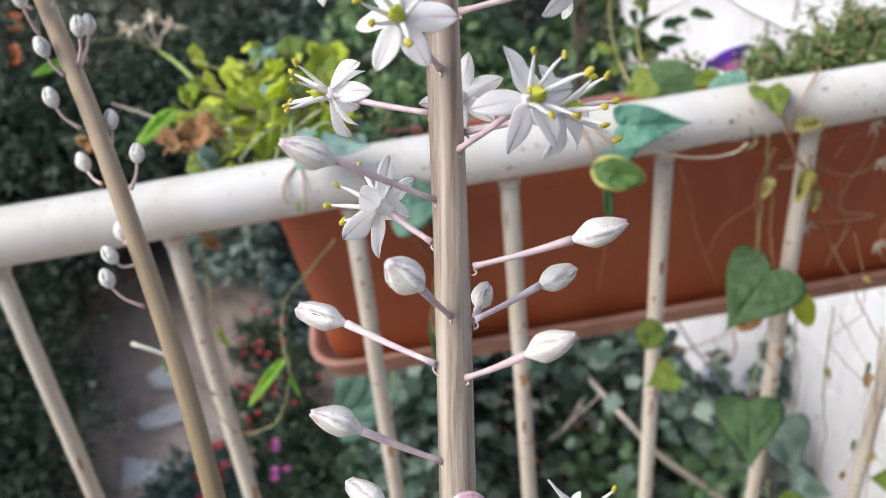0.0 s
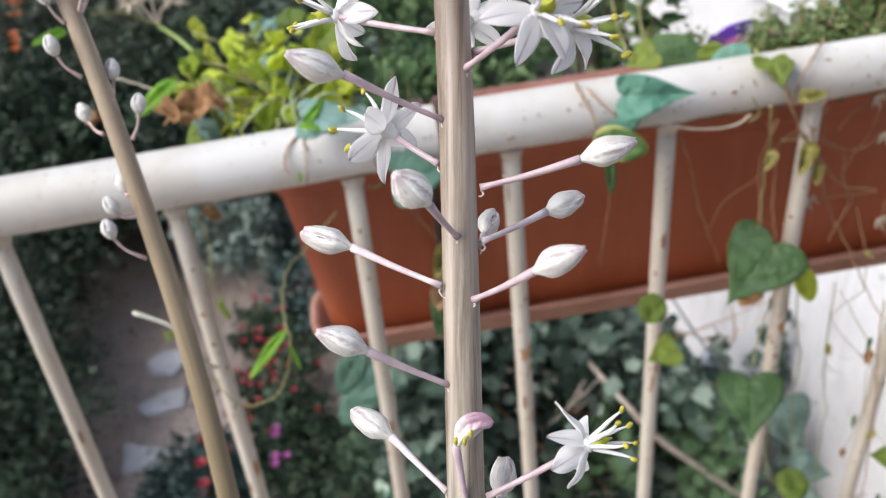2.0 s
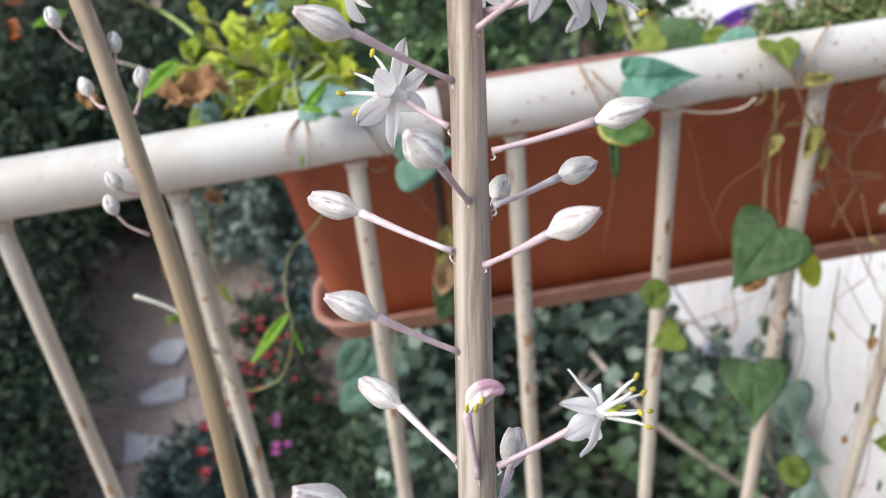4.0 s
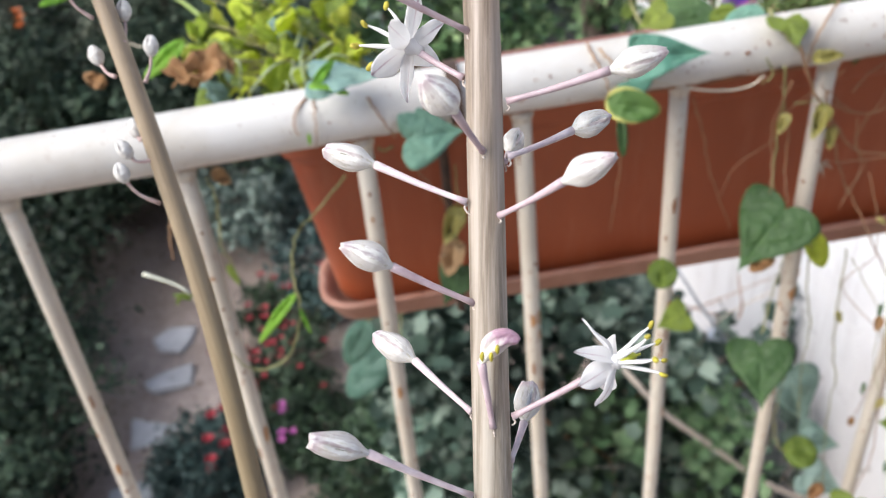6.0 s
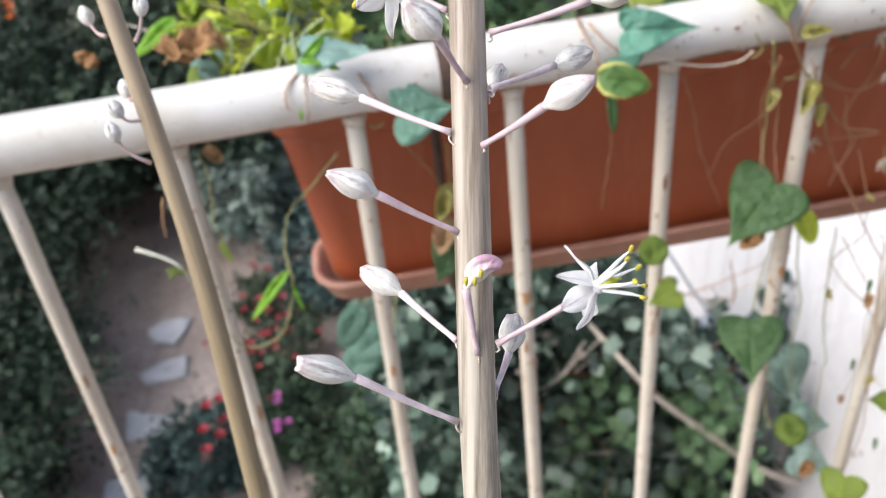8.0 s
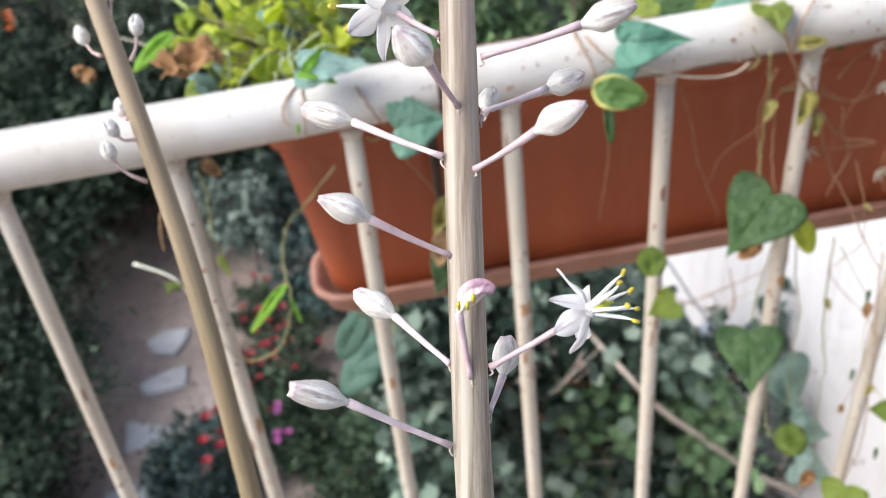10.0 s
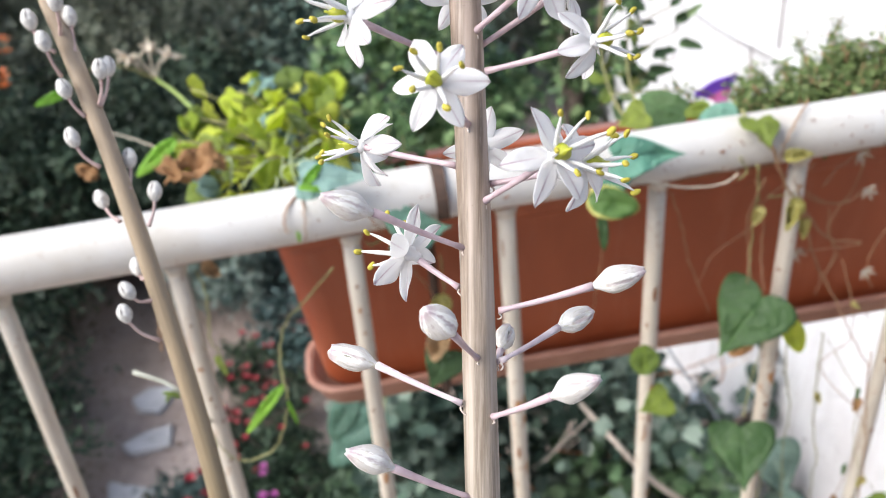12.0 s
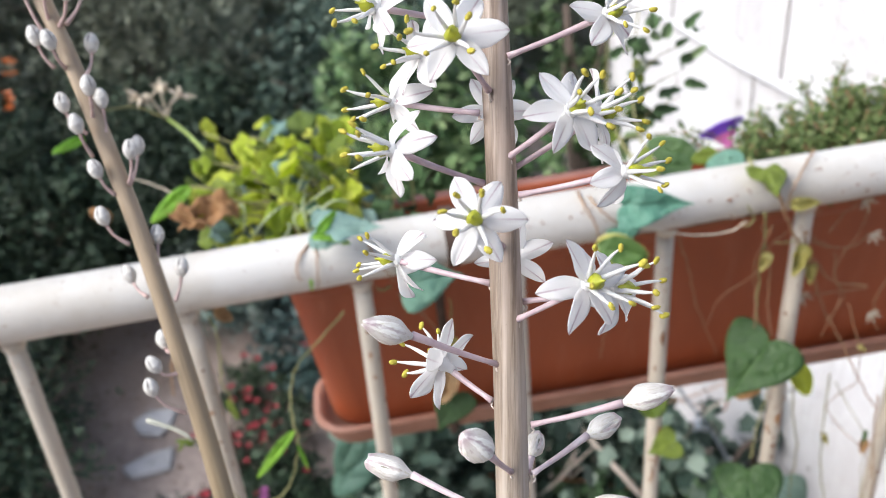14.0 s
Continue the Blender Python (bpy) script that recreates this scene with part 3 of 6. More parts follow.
for k, (x0, x1, a0, a1) in enumerate(((-0.165, -0.125, 36, 66), (-0.125, -0.062, 45, 66), (-0.055, 0.0, 40, 66), (0.0, 0.03, 46, 66), (0.19, 0.25, 43, 66), (0.25, 0.30, 38, 66), (0.30, 0.345, 34, 66), (0.06, 0.12, 46, 66), (0.39, 0.47, 44, 66), (-0.24, -0.19, 47, 66), (-0.36, -0.31, 46, 66),
                                      (-0.40, -0.385, 12, 24), (-0.27, -0.262, 20, 26), (0.105, 0.111, 5, 9), (0.455, 0.462, -12, -6), (-0.335, -0.327, 30, 40), (0.285, 0.290, -20, -15))):
    rust_patch(x0, x1, a0, a1, k)
for k in range(150):
    x, a = SPECKS.uniform(-0.62, 0.72), SPECKS.uniform(-55, 45)
    w = SPECKS.choice((0.0009, 0.0012, 0.0016, 0.0024))
    rust_patch(x, x + w, a, a + w * SPECKS.uniform(1200, 2400), 40 + k)
BARS = [(-0.581, -0.60), (-0.441, -0.460), (-0.299, -0.325), (-0.161, -0.178), (-0.019, -0.033), (0.111, 0.109), (0.243, 0.241), (0.370, 0.371), (0.499, 0.502), (0.629, 0.634), (0.76, 0.768), (0.89, 0.90), (1.02, 1.03), (1.15, 1.16), (1.28, 1.29), (1.41, 1.42), (1.54, 1.55), (1.67, 1.68), (1.80, 1.81), (1.93, 1.94), (2.06, 2.07)]


def baluster(x0, x1):
    pts = []
    for i in range(14):
        u = i / 13
        pts.append((x0 + (x1 - x0) * u * 2.2, RAIL_Y, 0.985 - 0.90 * u))
    return rod("baluster", pts, 0.0078, BAR, railing, 14)


def bar_rust(bar, top_x, low_x, large=0):
    """Scabs of rust on a baluster, each a thin curved flake."""
    for k in range(7 + large):
        u, turn = SPECKS.uniform(0.04, 0.55), SPECKS.uniform(-1.1, 1.1)
        h, w = SPECKS.choice((0.0015, 0.002, 0.003, 0.004, 0.010)), SPECKS.uniform(0.12, 0.40)
        if k >= 7:
            u, turn, h, w = SPECKS.uniform(0.18, 0.5), SPECKS.uniform(-0.2, 0.9), SPECKS.uniform(0.006, 0.014), SPECKS.uniform(0.4, 0.7)
        verts, faces = [], []
        for i in range(5):
            z = 0.985 - 0.90 * u + h * (i / 2 - 1)
            cx = top_x + (low_x - top_x) * (0.985 - z) / 0.90 * 2.2
            half = w * math.sin(math.pi * (i + 0.6) / 5.2) * SPECKS.uniform(0.7, 1.2)
            for j in range(4):
                a = turn + half * (j / 1.5 - 1)
                r = 0.0078 + (0.0003 if j in (1, 2) and 0 < i < 4 else -0.0002)
                verts.append((cx + r * math.sin(a), RAIL_Y - r * math.cos(a), z))
        for i in range(4):
            for j in range(3):
                a = i * 4 + j
                faces.append((a, a + 1, a + 5, a + 4))
        piece("rust_flake", mesh_of("rust_flake", verts, faces, RUST_ORANGE if k >= 7 else RUST), bar)


for top_x, low_x in BARS:
    b = baluster(top_x, low_x)
    bar_rust(b, top_x, low_x, 4 if 0.1 < top_x < 0.4 else 1)
    rod("weld", [(top_x, RAIL_Y, 0.990), (top_x, RAIL_Y, 0.9815), (top_x, RAIL_Y, 0.979)], [0.0105, 0.0092, 0.008], BAR, b, 14, "rough painted weld")
rod("bottom_rail", [(-1.6, RAIL_Y, 0.08), (2.1, RAIL_Y, 0.08)], 0.014, RAIL, railing, 14)
for x in (-1.55, 0.05, 2.05):
    rod("post", [(x, RAIL_Y, 0.0), (x, RAIL_Y, 0.09)], 0.016, RAIL, railing, 14)

# ---- long planter ----
def rounded(x0, x1, y0, y1, r, z, n=6):
    pts = []
    for cx, cy, a0 in ((x1 - r, y1 - r, 0), (x0 + r, y1 - r, 90), (x0 + r, y0 + r, 180), (x1 - r, y0 + r, 270)):
        for i in range(n + 1):
            a = radians(a0 + 90 * i / n)
            pts.append(Vector((cx + r * math.cos(a), cy + r * math.sin(a), z)))
    return pts


def shell(levels):
    """Rings stacked into one closed skin."""
    verts, faces = [], []
    n = len(levels[0])
    for ring in levels:
        verts += ring
    for i in range(len(levels) - 1):
        for k in range(n):
            a, b = i * n + k, i * n + (k + 1) % n
            faces.append((a, b, b + n, a + n))
    faces.append(tuple(range(n - 1, -1, -1)))
    faces.append(tuple(range(len(verts) - n, len(verts))))
    return verts, faces


planter = tagged(new("planter"), "long terracotta plastic flower box hung outside the railing", "planter")
PX0, PX1, PY0, PY1, PZ0, PZ1 = -0.096, 0.83, 0.612, 0.718, 0.742, 0.956


def ring(inset, z, r=0.034):
    return rounded(PX0 + inset, PX1 - inset, PY0 + inset, PY1 - inset, r, z)


body = shell([ring(0.022, PZ0), ring(0.020, PZ0 + 0.004), ring(0.019, PZ0 + 0.02), ring(0.004, PZ1 - 0.03), ring(0.001, PZ1 - 0.026), ring(-0.003, PZ1 - 0.022, 0.036), ring(-0.006, PZ1 - 0.003, 0.037),
              ring(-0.007, PZ1, 0.038), ring(0.006, PZ1, 0.03), ring(0.008, PZ1 - 0.004, 0.03), ring(0.010, PZ1 - 0.024, 0.03)])
body_index = [1 if min(body[0][i].z for i in f) > PZ1 - 0.0035 else 0 for f in body[1]]
piece("body", mesh_of("body", *body, [POT, POT_RIM], True, body_index), planter)
tray = shell([ring(0.014, PZ0 - 0.016), ring(0.011, PZ0 - 0.014), ring(0.005, PZ0 + 0.008, 0.036), ring(0.001, PZ0 + 0.010, 0.038), ring(0.001, PZ0 + 0.014, 0.038),
              ring(0.007, PZ0 + 0.014), ring(0.011, PZ0 + 0.008), ring(0.016, PZ0 - 0.004)])
piece("drip_tray", mesh_of("drip_tray", *tray, POT_DUSTY), planter, None, "paler terracotta drip tray")
piece("soil", mesh_of("soil", *shell([ring(0.0105, PZ1 - 0.0235), ring(0.0102, PZ1 - 0.016)]), SOIL), planter)


def bracket(x):
    pts = [(x, 0.585, 0.985), (x, 0.588, 0.97), (x, 0.596, 0.94), (x, 0.608, 0.86), (x, 0.619, 0.75), (x, 0.629, 0.722), (x, 0.74, 0.722)]
    h = rod("hanger", pts, 0.0045, IRON, planter, 8, "dark rusty iron hanger", 30)
    verts, faces = [], []
    n = 22
    for i in range(n):
        a = radians(-20 + 230 * i / (n - 1))
        for r in (RAIL_R + 0.0006, RAIL_R + 0.0036):
            for dx in (-0.005, 0.005):
                verts.append((x + 0.010 + dx, RAIL_Y + (x - 0.486) * 0.0279 + r * math.cos(a), rail_z(x) - 0.002 + r * math.sin(a)))
    for i in range(n - 1):
        b = i * 4
        for p, q in ((0, 1), (1, 3), (3, 2), (2, 0)):
            faces.append((b + p, b + q, b + 4 + q, b + 4 + p))
    faces += [(0, 2, 3, 1), (n * 4 - 4, n * 4 - 3, n * 4 - 1, n * 4 - 2)]
    piece("strap", mesh_of("strap", verts, faces, IRON, False), h, None, "rusty flat strap over the handrail")
    return h


for x in (0.0495, 0.66):
    bracket(x)
planter.matrix_basis = pose(0.486, 0.634, 0) @ pose(0, 0, 0.002, 0, 0, -1.6) @ pose(-0.486, -0.634, 0)

# ---- flowering spikes ----
spike = tagged(new("sea_squill"), "white sea squill spike with open flowers on a tan stalk", "flower spike")
tall_spike = tagged(new("sea_squill"), "thin olive brown squill spike with small unopened buds", "flower spike")


def stem_curve(points, n=90):
    return smooth_line(points, n)


MAIN = [(0.004, -0.10, 0.0), (0.0, -0.08, 0.55), (-0.006, -0.012, 1.02), (-0.0025, 0.0465, 1.125), (0.0005, 0.0656, 1.157), (0.0048, 0.0827, 1.1845), (0.0101, 0.1017, 1.2150), (0.0150, 0.1192, 1.2433), (0.0185, 0.1331, 1.2658), (0.0227, 0.1501, 1.2931), (0.0264, 0.1664, 1.3194), (0.034, 0.196, 1.365), (0.047, 0.235, 1.43)]
LEFT = [(-0.0860, 0.0200, 0.0000), (-0.0840, 0.0500, 0.6000), (-0.0829, 0.1299, 0.9000), (-0.0825, 0.1835, 1.0270), (-0.0851, 0.2276, 1.1169), (-0.0944, 0.2687, 1.1983), (-0.1012, 0.2894, 1.2393), (-0.1098, 0.3094, 1.2796), (-0.1193, 0.3264, 1.3143)]
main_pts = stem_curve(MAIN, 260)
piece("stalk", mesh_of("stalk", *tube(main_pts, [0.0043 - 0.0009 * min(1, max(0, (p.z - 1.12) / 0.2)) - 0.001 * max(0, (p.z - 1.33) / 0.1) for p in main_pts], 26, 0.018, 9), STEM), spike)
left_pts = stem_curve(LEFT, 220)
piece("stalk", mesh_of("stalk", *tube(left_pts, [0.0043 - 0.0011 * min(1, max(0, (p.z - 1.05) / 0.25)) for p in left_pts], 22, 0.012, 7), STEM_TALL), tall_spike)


def petal_shape(seed, reflexed):
    """A narrow tepal bent along its length, channelled at the midrib."""
    rnd = random.Random(seed * 2 + reflexed)
    nx, ny = 18, 11
    wide, cup, twist = rnd.uniform(0.175, 0.235), rnd.uniform(-0.6, 1.2), rnd.uniform(-0.8, 0.8)
    bend = rnd.uniform(-0.75, -0.15) if reflexed else rnd.uniform(-0.7, 0.1)
    flick = rnd.uniform(-0.5, 0.7)
    spine, x, z, a = [], 0.09, 0.0, 0.22
    for i in range(nx):
        spine.append((x, z, a))
        u = i / (nx - 1)
        a += (bend + flick * max(0.0, u - 0.7) * 6) / (nx - 1)
        x, z = x + math.cos(a) * 0.93 / (nx - 1), z + math.sin(a) * 0.93 / (nx - 1)
    verts, faces = [], []
    for layer in (0, 1):
        for i, (x, z, a) in enumerate(spine):
            u = i / (nx - 1)
            w = wide * (u ** 0.72 * (1.002 - u) ** 0.80) / 0.35 + 0.05 * (1 - u)
            for j in range(ny):
                v = j / (ny - 1) * 2 - 1
                y = v * w
                h = cup * y * y * 2 - 0.022 * math.exp(-(v * 4.5) ** 2) * math.sin(math.pi * u) + 0.010 * math.cos(v * 12 + seed) * u + 0.030 * math.sin(u * 8 + seed) * abs(v) + 0.006 * math.cos(v * 21)
                h += twist * u * y - layer * (0.012 * (1 - v * v) * math.sin(math.pi * min(1, u * 0.9 + 0.08)) + 0.003)
                verts.append((x - math.sin(a) * h, y + 0.03 * math.sin(u * 3 + seed) * u, z + math.cos(a) * h))
    m = nx * ny
    for i in range(nx - 1):
        for j in range(ny - 1):
            a = i * ny + j
            faces.append((a, a + ny, a + ny + 1, a + 1))
            faces.append((m + a, m + a + 1, m + a + ny + 1, m + a + ny))
    rim = [i * ny for i in range(nx)] + [(nx - 1) * ny + j for j in range(1, ny)] + [i * ny + ny - 1 for i in range(nx - 2, -1, -1)] + [j for j in range(ny - 2, 0, -1)]
    for a, b in zip(rim, rim[1:] + rim[:1]):
        faces.append((a, m + a, m + b, b))
    return mesh_of("petal", verts, faces, PETAL)


PETALS = [[petal_shape(s, r) for s in range(10)] for r in (0, 1)]


def stamen_shape(seed):
    rnd = random.Random(seed)
    bend = rnd.uniform(-0.06, 0.06)
    pts = [(0, 0, 0), (bend * 0.4, 0.01, 0.3), (bend, 0.02, 0.62), (bend * 0.8, 0, 0.86)]
    v1, f1 = tube(smooth_line(pts, 9), [0.058, 0.055, 0.050, 0.044, 0.045, 0.038, 0.03, 0.022, 0.016], 8)
    tilt = rnd.uniform(-0.9, 0.9)
    d = Vector((math.sin(tilt), 0.35, math.cos(tilt))).normalized()
    c = Vector(pts[-1]) + Vector((0, 0, 0.02))
    prof = [0.018, 0.044, 0.056, 0.053, 0.055, 0.046, 0.018]
    pts2 = [c + d * (0.092 * (k / 3 - 1)) + Vector((0.02, 0, 0)) * (1 - (k / 3 - 1) ** 2) for k in range(7)]
    v2, f2 = tube(pts2, prof, 8, 0.14, 2)
    v, f = joined((v1, f1), (v2, f2))
    return mesh_of("stamen", v, f, [FILAMENT, ANTHER], True, [0] * len(f1) + [1] * len(f2))


STAMENS = [stamen_shape(s) for s in range(5)]


def ovary_shape():
    pts = [(0, 0, z) for z in (0.04, 0.08, 0.16, 0.24, 0.31, 0.36, 0.40, 0.48)]
    return mesh_of("ovary", *tube(pts, [0.07, 0.135, 0.165, 0.155, 0.115, 0.06, 0.03, 0.022], 18, 0.12, 3), OVARY)


OVARY_MESH = ovary_shape()
flower_rnd = random.Random(11)


def stalk_of(name, base, end, r0, r1, parent, sag=0.0, mat=None, label=""):
    base, end = Vector(base), Vector(end)
    mid = (base + end) / 2 + Vector((0, 0, -sag))
    pts = smooth_line([base, mid, end], 9)
    n = len(pts)
    radii = [r0 + (r1 - r0) * (i / (n - 1)) ** 2 for i in range(n)]
    radii[0] *= 1.35
    return piece(name, mesh_of(name, *tube(pts, radii, 10), mat or PEDICEL), parent, None, label)


def bract(base, outward, parent):
    """A dry curled thread under each stalk's foot."""
    b = Vector(base)
    o = Vector(outward).normalized()
    k = flower_rnd.uniform(0.35, 0.8)
    pts = [b + Vector((0, -0.0002, -0.0004)), b + o * 0.0008 * k + Vector((0, -0.0006, -0.0012)), b + o * 0.0004 * k + Vector((0, -0.001, -0.0024 * k)), b - o * 0.0006 * k + Vector((0, -0.001, -0.0028 * k)), b - o * 0.0007 + Vector((0, -0.0012, -0.0020 * k))]
    rod("bract", pts, [0.00030, 0.00024, 0.00022, 0.00018, 0.0001], WITHER, parent, 6, "", 12)


def flower(base, centre, facing, size, tilt, turn=None):
    """turn: the way of the first petal, in degrees from the x axis (from upright, where the flower looks sideways) about the facing."""
    f = Vector(facing).normalized()
    c = Vector(centre)
    end = c - f * size * 0.03
    st = stalk_of("flower", base, end, 0.00063, 0.0009, spike, 0.0003, PEDICEL, "open white six-petalled flower on a lilac stalk")
    ref = Vector((0, 0, 1)) if abs(f.x) > 0.6 else Vector((1, 0, 0))
    x = (ref - f * ref.dot(f)).normalized()
    y = f.cross(x)
    turn = flower_rnd.uniform(0, 60) if turn is None else turn
    for k in range(6):
        a = radians(turn + 60 * k + flower_rnd.uniform(-8, 8))
        out = x * math.cos(a) + y * math.sin(a)
        e = radians(tilt + flower_rnd.uniform(-13, 13) - (5 if k % 2 else 0))
        along = out * math.cos(e) + f * math.sin(e)
        nor = f * math.cos(e) - out * math.sin(e)
        piece("petal", PETALS[1 if tilt < -2 else 0][flower_rnd.randrange(10)], st, frame_of(c - f * size * (0.03 if k % 2 else 0.0), nor, along, size * flower_rnd.uniform(0.96, 1.06)))
        a += radians(flower_rnd.uniform(-9, 9))
        out = x * math.cos(a) + y * math.sin(a)
        e = radians(flower_rnd.uniform(40, 58) if tilt > -2 else flower_rnd.uniform(46, 74))
        along = out * math.cos(e) + f * math.sin(e)
        piece("stamen", STAMENS[flower_rnd.randrange(5)], st, frame_of(c + out * size * 0.10 + f * size * 0.04, along, out, size * (flower_rnd.uniform(0.84, 1.0) if tilt > -2 else flower_rnd.uniform(0.92, 1.1))))
    rod("flower_base", [c - f * size * 0.30, c - f * size * 0.14, c - f * size * 0.04, c + f * size * 0.05], [size * 0.088, size * 0.11, size * 0.17, size * 0.13], FILAMENT, st, 12)
    piece("ovary", OVARY_MESH, st, frame_of(c, f, f.orthogonal(), size * 0.98))
    bract(base, Vector(centre) - Vector(base), st)
    return st


def bud_shape(seed, style):
    """A closed flower: three overlapping outer tepals, crinkled, pursed at the tip."""
    n, segs = 26, 42
    verts, faces = [], []
    rough = (0.06, 0.10, 0.05)[style]
    hook = [Vector((0, 0, 0))]
    for i in range(n):
        u = i / (n - 1)
        if style == 2:
            r = 0.27 * math.sin(math.pi * min(1, 0.10 + u * 0.84)) ** 0.6 * (1.0 - 0.30 * u)
        else:
            blunt = 0.16 if style == 1 else 0.05
            r = 0.30 * math.sin(math.pi * (0.05 + (0.95 - blunt) * u ** 0.92)) ** 0.82 * (1.06 - 0.08 * u)
        t = min(1.0, u / 0.40)
        r *= 0.50 + 0.50 * t * t * (3 - 2 * t)
        bx = 0.03 * math.sin(u * 3 + seed)
        if style == 2:
            hook.append(hook[-1] + Vector((math.sin(2.5 * max(0.0, u - 0.35)), 0, math.cos(2.5 * max(0.0, u - 0.35)))) * (1.12 / n))
        for k in range(segs):
            a = 2 * math.pi * k / segs
            lap = (a * 3 / (2 * math.pi)) % 1.0
            rib = 1 + 0.075 * (lap - 0.5) * math.sin(math.pi * min(1, u * 1.1)) + 0.03 * math.cos(3 * a)
            rib += rough * noise.noise((2.6 * math.cos(a), 2.6 * math.sin(a), 2.4 * u + seed)) + 0.6 * rough * noise.noise((6 * math.cos(a), 6 * math.sin(a), 3.2 * u + seed + 9))
            rib += 0.018 * math.cos(13 * a + 3 * math.sin(3 * u + seed)) * math.sin(math.pi * u)
            rib += (0.20 if style == 1 else 0.10) * max(0, u - 0.55) * math.cos(6 * a + seed)
            if style == 1:
                d = (a + math.pi) % (2 * math.pi) - math.pi
                rib -= 0.26 * math.exp(-(d / 0.26) ** 2) * max(0.0, math.sin(math.pi * (u - 0.30) / 0.52)) ** 0.6 if 0.30 < u < 0.82 else 0.0
            if style == 2:
                lean = 2.5 * max(0.0, u - 0.35)
                rib += 0.16 * math.cos(5 * a) * min(1.0, u * 2)
                w = r * rib
                verts.append(hook[-1] + Vector((math.cos(lean) * w * math.cos(a), w * math.sin(a), -math.sin(lean) * w * math.cos(a))))
                continue
            tw = 0.35 * u if style != 1 else 0.0
            verts.append((bx + r * rib * math.cos(a + tw), r * rib * math.sin(a + tw), u + (0.02 * math.cos(3 * a + seed) if i == n - 1 else 0)))
    for i in range(n - 1):
        for k in range(segs):
            a, b = i * segs + k, i * segs + (k + 1) % segs
            faces.append((a, b, b + segs, a + segs))
    faces.append(tuple(range(segs - 1, -1, -1)))
    faces.append(tuple(range(len(verts) - segs, len(verts))))
    return mesh_of("bud", verts, faces, BRUISED if style == 2 else BUD)


BUDS = [[bud_shape(s * 5 + k, s) for k in range(3)] for s in range(3)]


def bud(base, neck, tip, r, style):
    n, t = Vector(neck), Vector(tip)
    st = stalk_of("closed_flower", base, n + (t - n) * 0.05, 0.0006, 0.00098, spike, 0.0003, PEDICEL_PALE if style == 1 else PEDICEL, "closed white bud with purple streaks on a lilac stalk")
    length = (t - n).length
    front = Vector((0.1, -0.8, 0.6)) if style == 1 else Vector((1, -0.2, 0)) if style == 2 else Vector((flower_rnd.uniform(-1, 1), flower_rnd.uniform(-1, 1), 0))
    m = frame_of(n, t - n, front, 1.0)
    wide = r * 0.93 / 0.30
    piece("bud", BUDS[style][flower_rnd.randrange(3)], st, m @ Matrix.Diagonal((wide, wide, length, 1)))
    bract(base, n - Vector(base), st)
    if style == 2:
        for k, (u, w) in enumerate(((0.30, -0.5), (0.42, 0.35), (0.25, 0.2))):
            c = n + (t - n) * u + Vector((w * r, -r * 0.86, 0.5 * r))
            rod("anther", [c - Vector((0, 0, 0.0011)), c, c + Vector((0.0002, 0, 0.0011))], [0.0002, 0.00055, 0.0003], ANTHER, st, 6, "", 6)
    if style == 1:
        axis = (t - n).normalized()
        side = Vector((0.1, -0.8, 0.6))
        side = (side - axis * side.dot(axis)).normalized()
        mid = n + axis * length * 0.52 + side * r * 0.72
        pts = [mid - axis * length * 0.22 - side * r * 0.06, mid - axis * length * 0.1, mid + axis * length * 0.12, mid + axis * length * 0.30 - side * r * 0.14]
        rod("seam", [p - side * 0.00012 for p in pts], [0.0001, 0.0003, 0.00042, 0.0001], MARK, st, 6, "dark open seam", 10)
    return st


def young_shape():
    n, segs = 12, 18
    verts, faces = [], []
    for i in range(n):
        u = i / (n - 1)
        r = 0.37 * math.sin(math.pi * (0.08 + 0.86 * u)) ** 0.7
        for k in range(segs):
            a = 2 * math.pi * k / segs
            rib = 1 - 0.10 * math.exp(-(math.sin(1.5 * a) * 6) ** 2) * (0.2 + u)
            verts.append((r * rib * math.cos(a), r * rib * math.sin(a), u))
    for i in range(n - 1):
        for k in range(segs):
            a, b = i * segs + k, i * segs + (k + 1) % segs
            faces.append((a, b, b + segs, a + segs))
    faces.append(tuple(range(segs - 1, -1, -1)))
    faces.append(tuple(range(len(verts) - segs, len(verts))))
    return mesh_of("bud", verts, faces, YOUNG)


YOUNG_MESH = young_shape()


def young_bud(base, centre, r):
    b, c = Vector(base), Vector(centre)
    b.x += float(np.interp(b.z, (1.15, 1.18, 1.20, 1.22), (0.0007, 0.0005, -0.0006, -0.0013)))
    up = Vector((flower_rnd.uniform(-0.15, 0.15), 0.35, 0.95)).normalized()
    way = ((c - b).normalized() * 0.55 + up).normalized()
    foot = c - way * r * 1.25
    mid = (b + foot) / 2 + ((c - b).normalized() - up * 0.9) * 0.0022
    st = rod("closed_flower", [b, mid, foot + way * r * 0.2], [0.0009, 0.00058, 0.0007], PEDICEL_TAN, tall_spike, 8, "small pale bud on a curved stalk", 10)
    piece("bud", YOUNG_MESH, st, frame_of(foot, way, (1, flower_rnd.uniform(-1, 1), 0), r * 2.5))
    return st


# open flowers of the front spike
flower((0.0185, 0.1349, 1.2751), (0.0108, 0.1197, 1.2924), (-0.30, -0.74, 0.62), 0.0102, -8, -10)
flower((0.0192, 0.1267, 1.2602), (0.0330, 0.1165, 1.2743), (0.40, -0.74, 0.56), 0.0110, -10, 0)
flower((0.0218, 0.1307, 1.2619), (0.0404, 0.1208, 1.2684), (0.80, -0.55, 0.24), 0.0112, -6, 8)
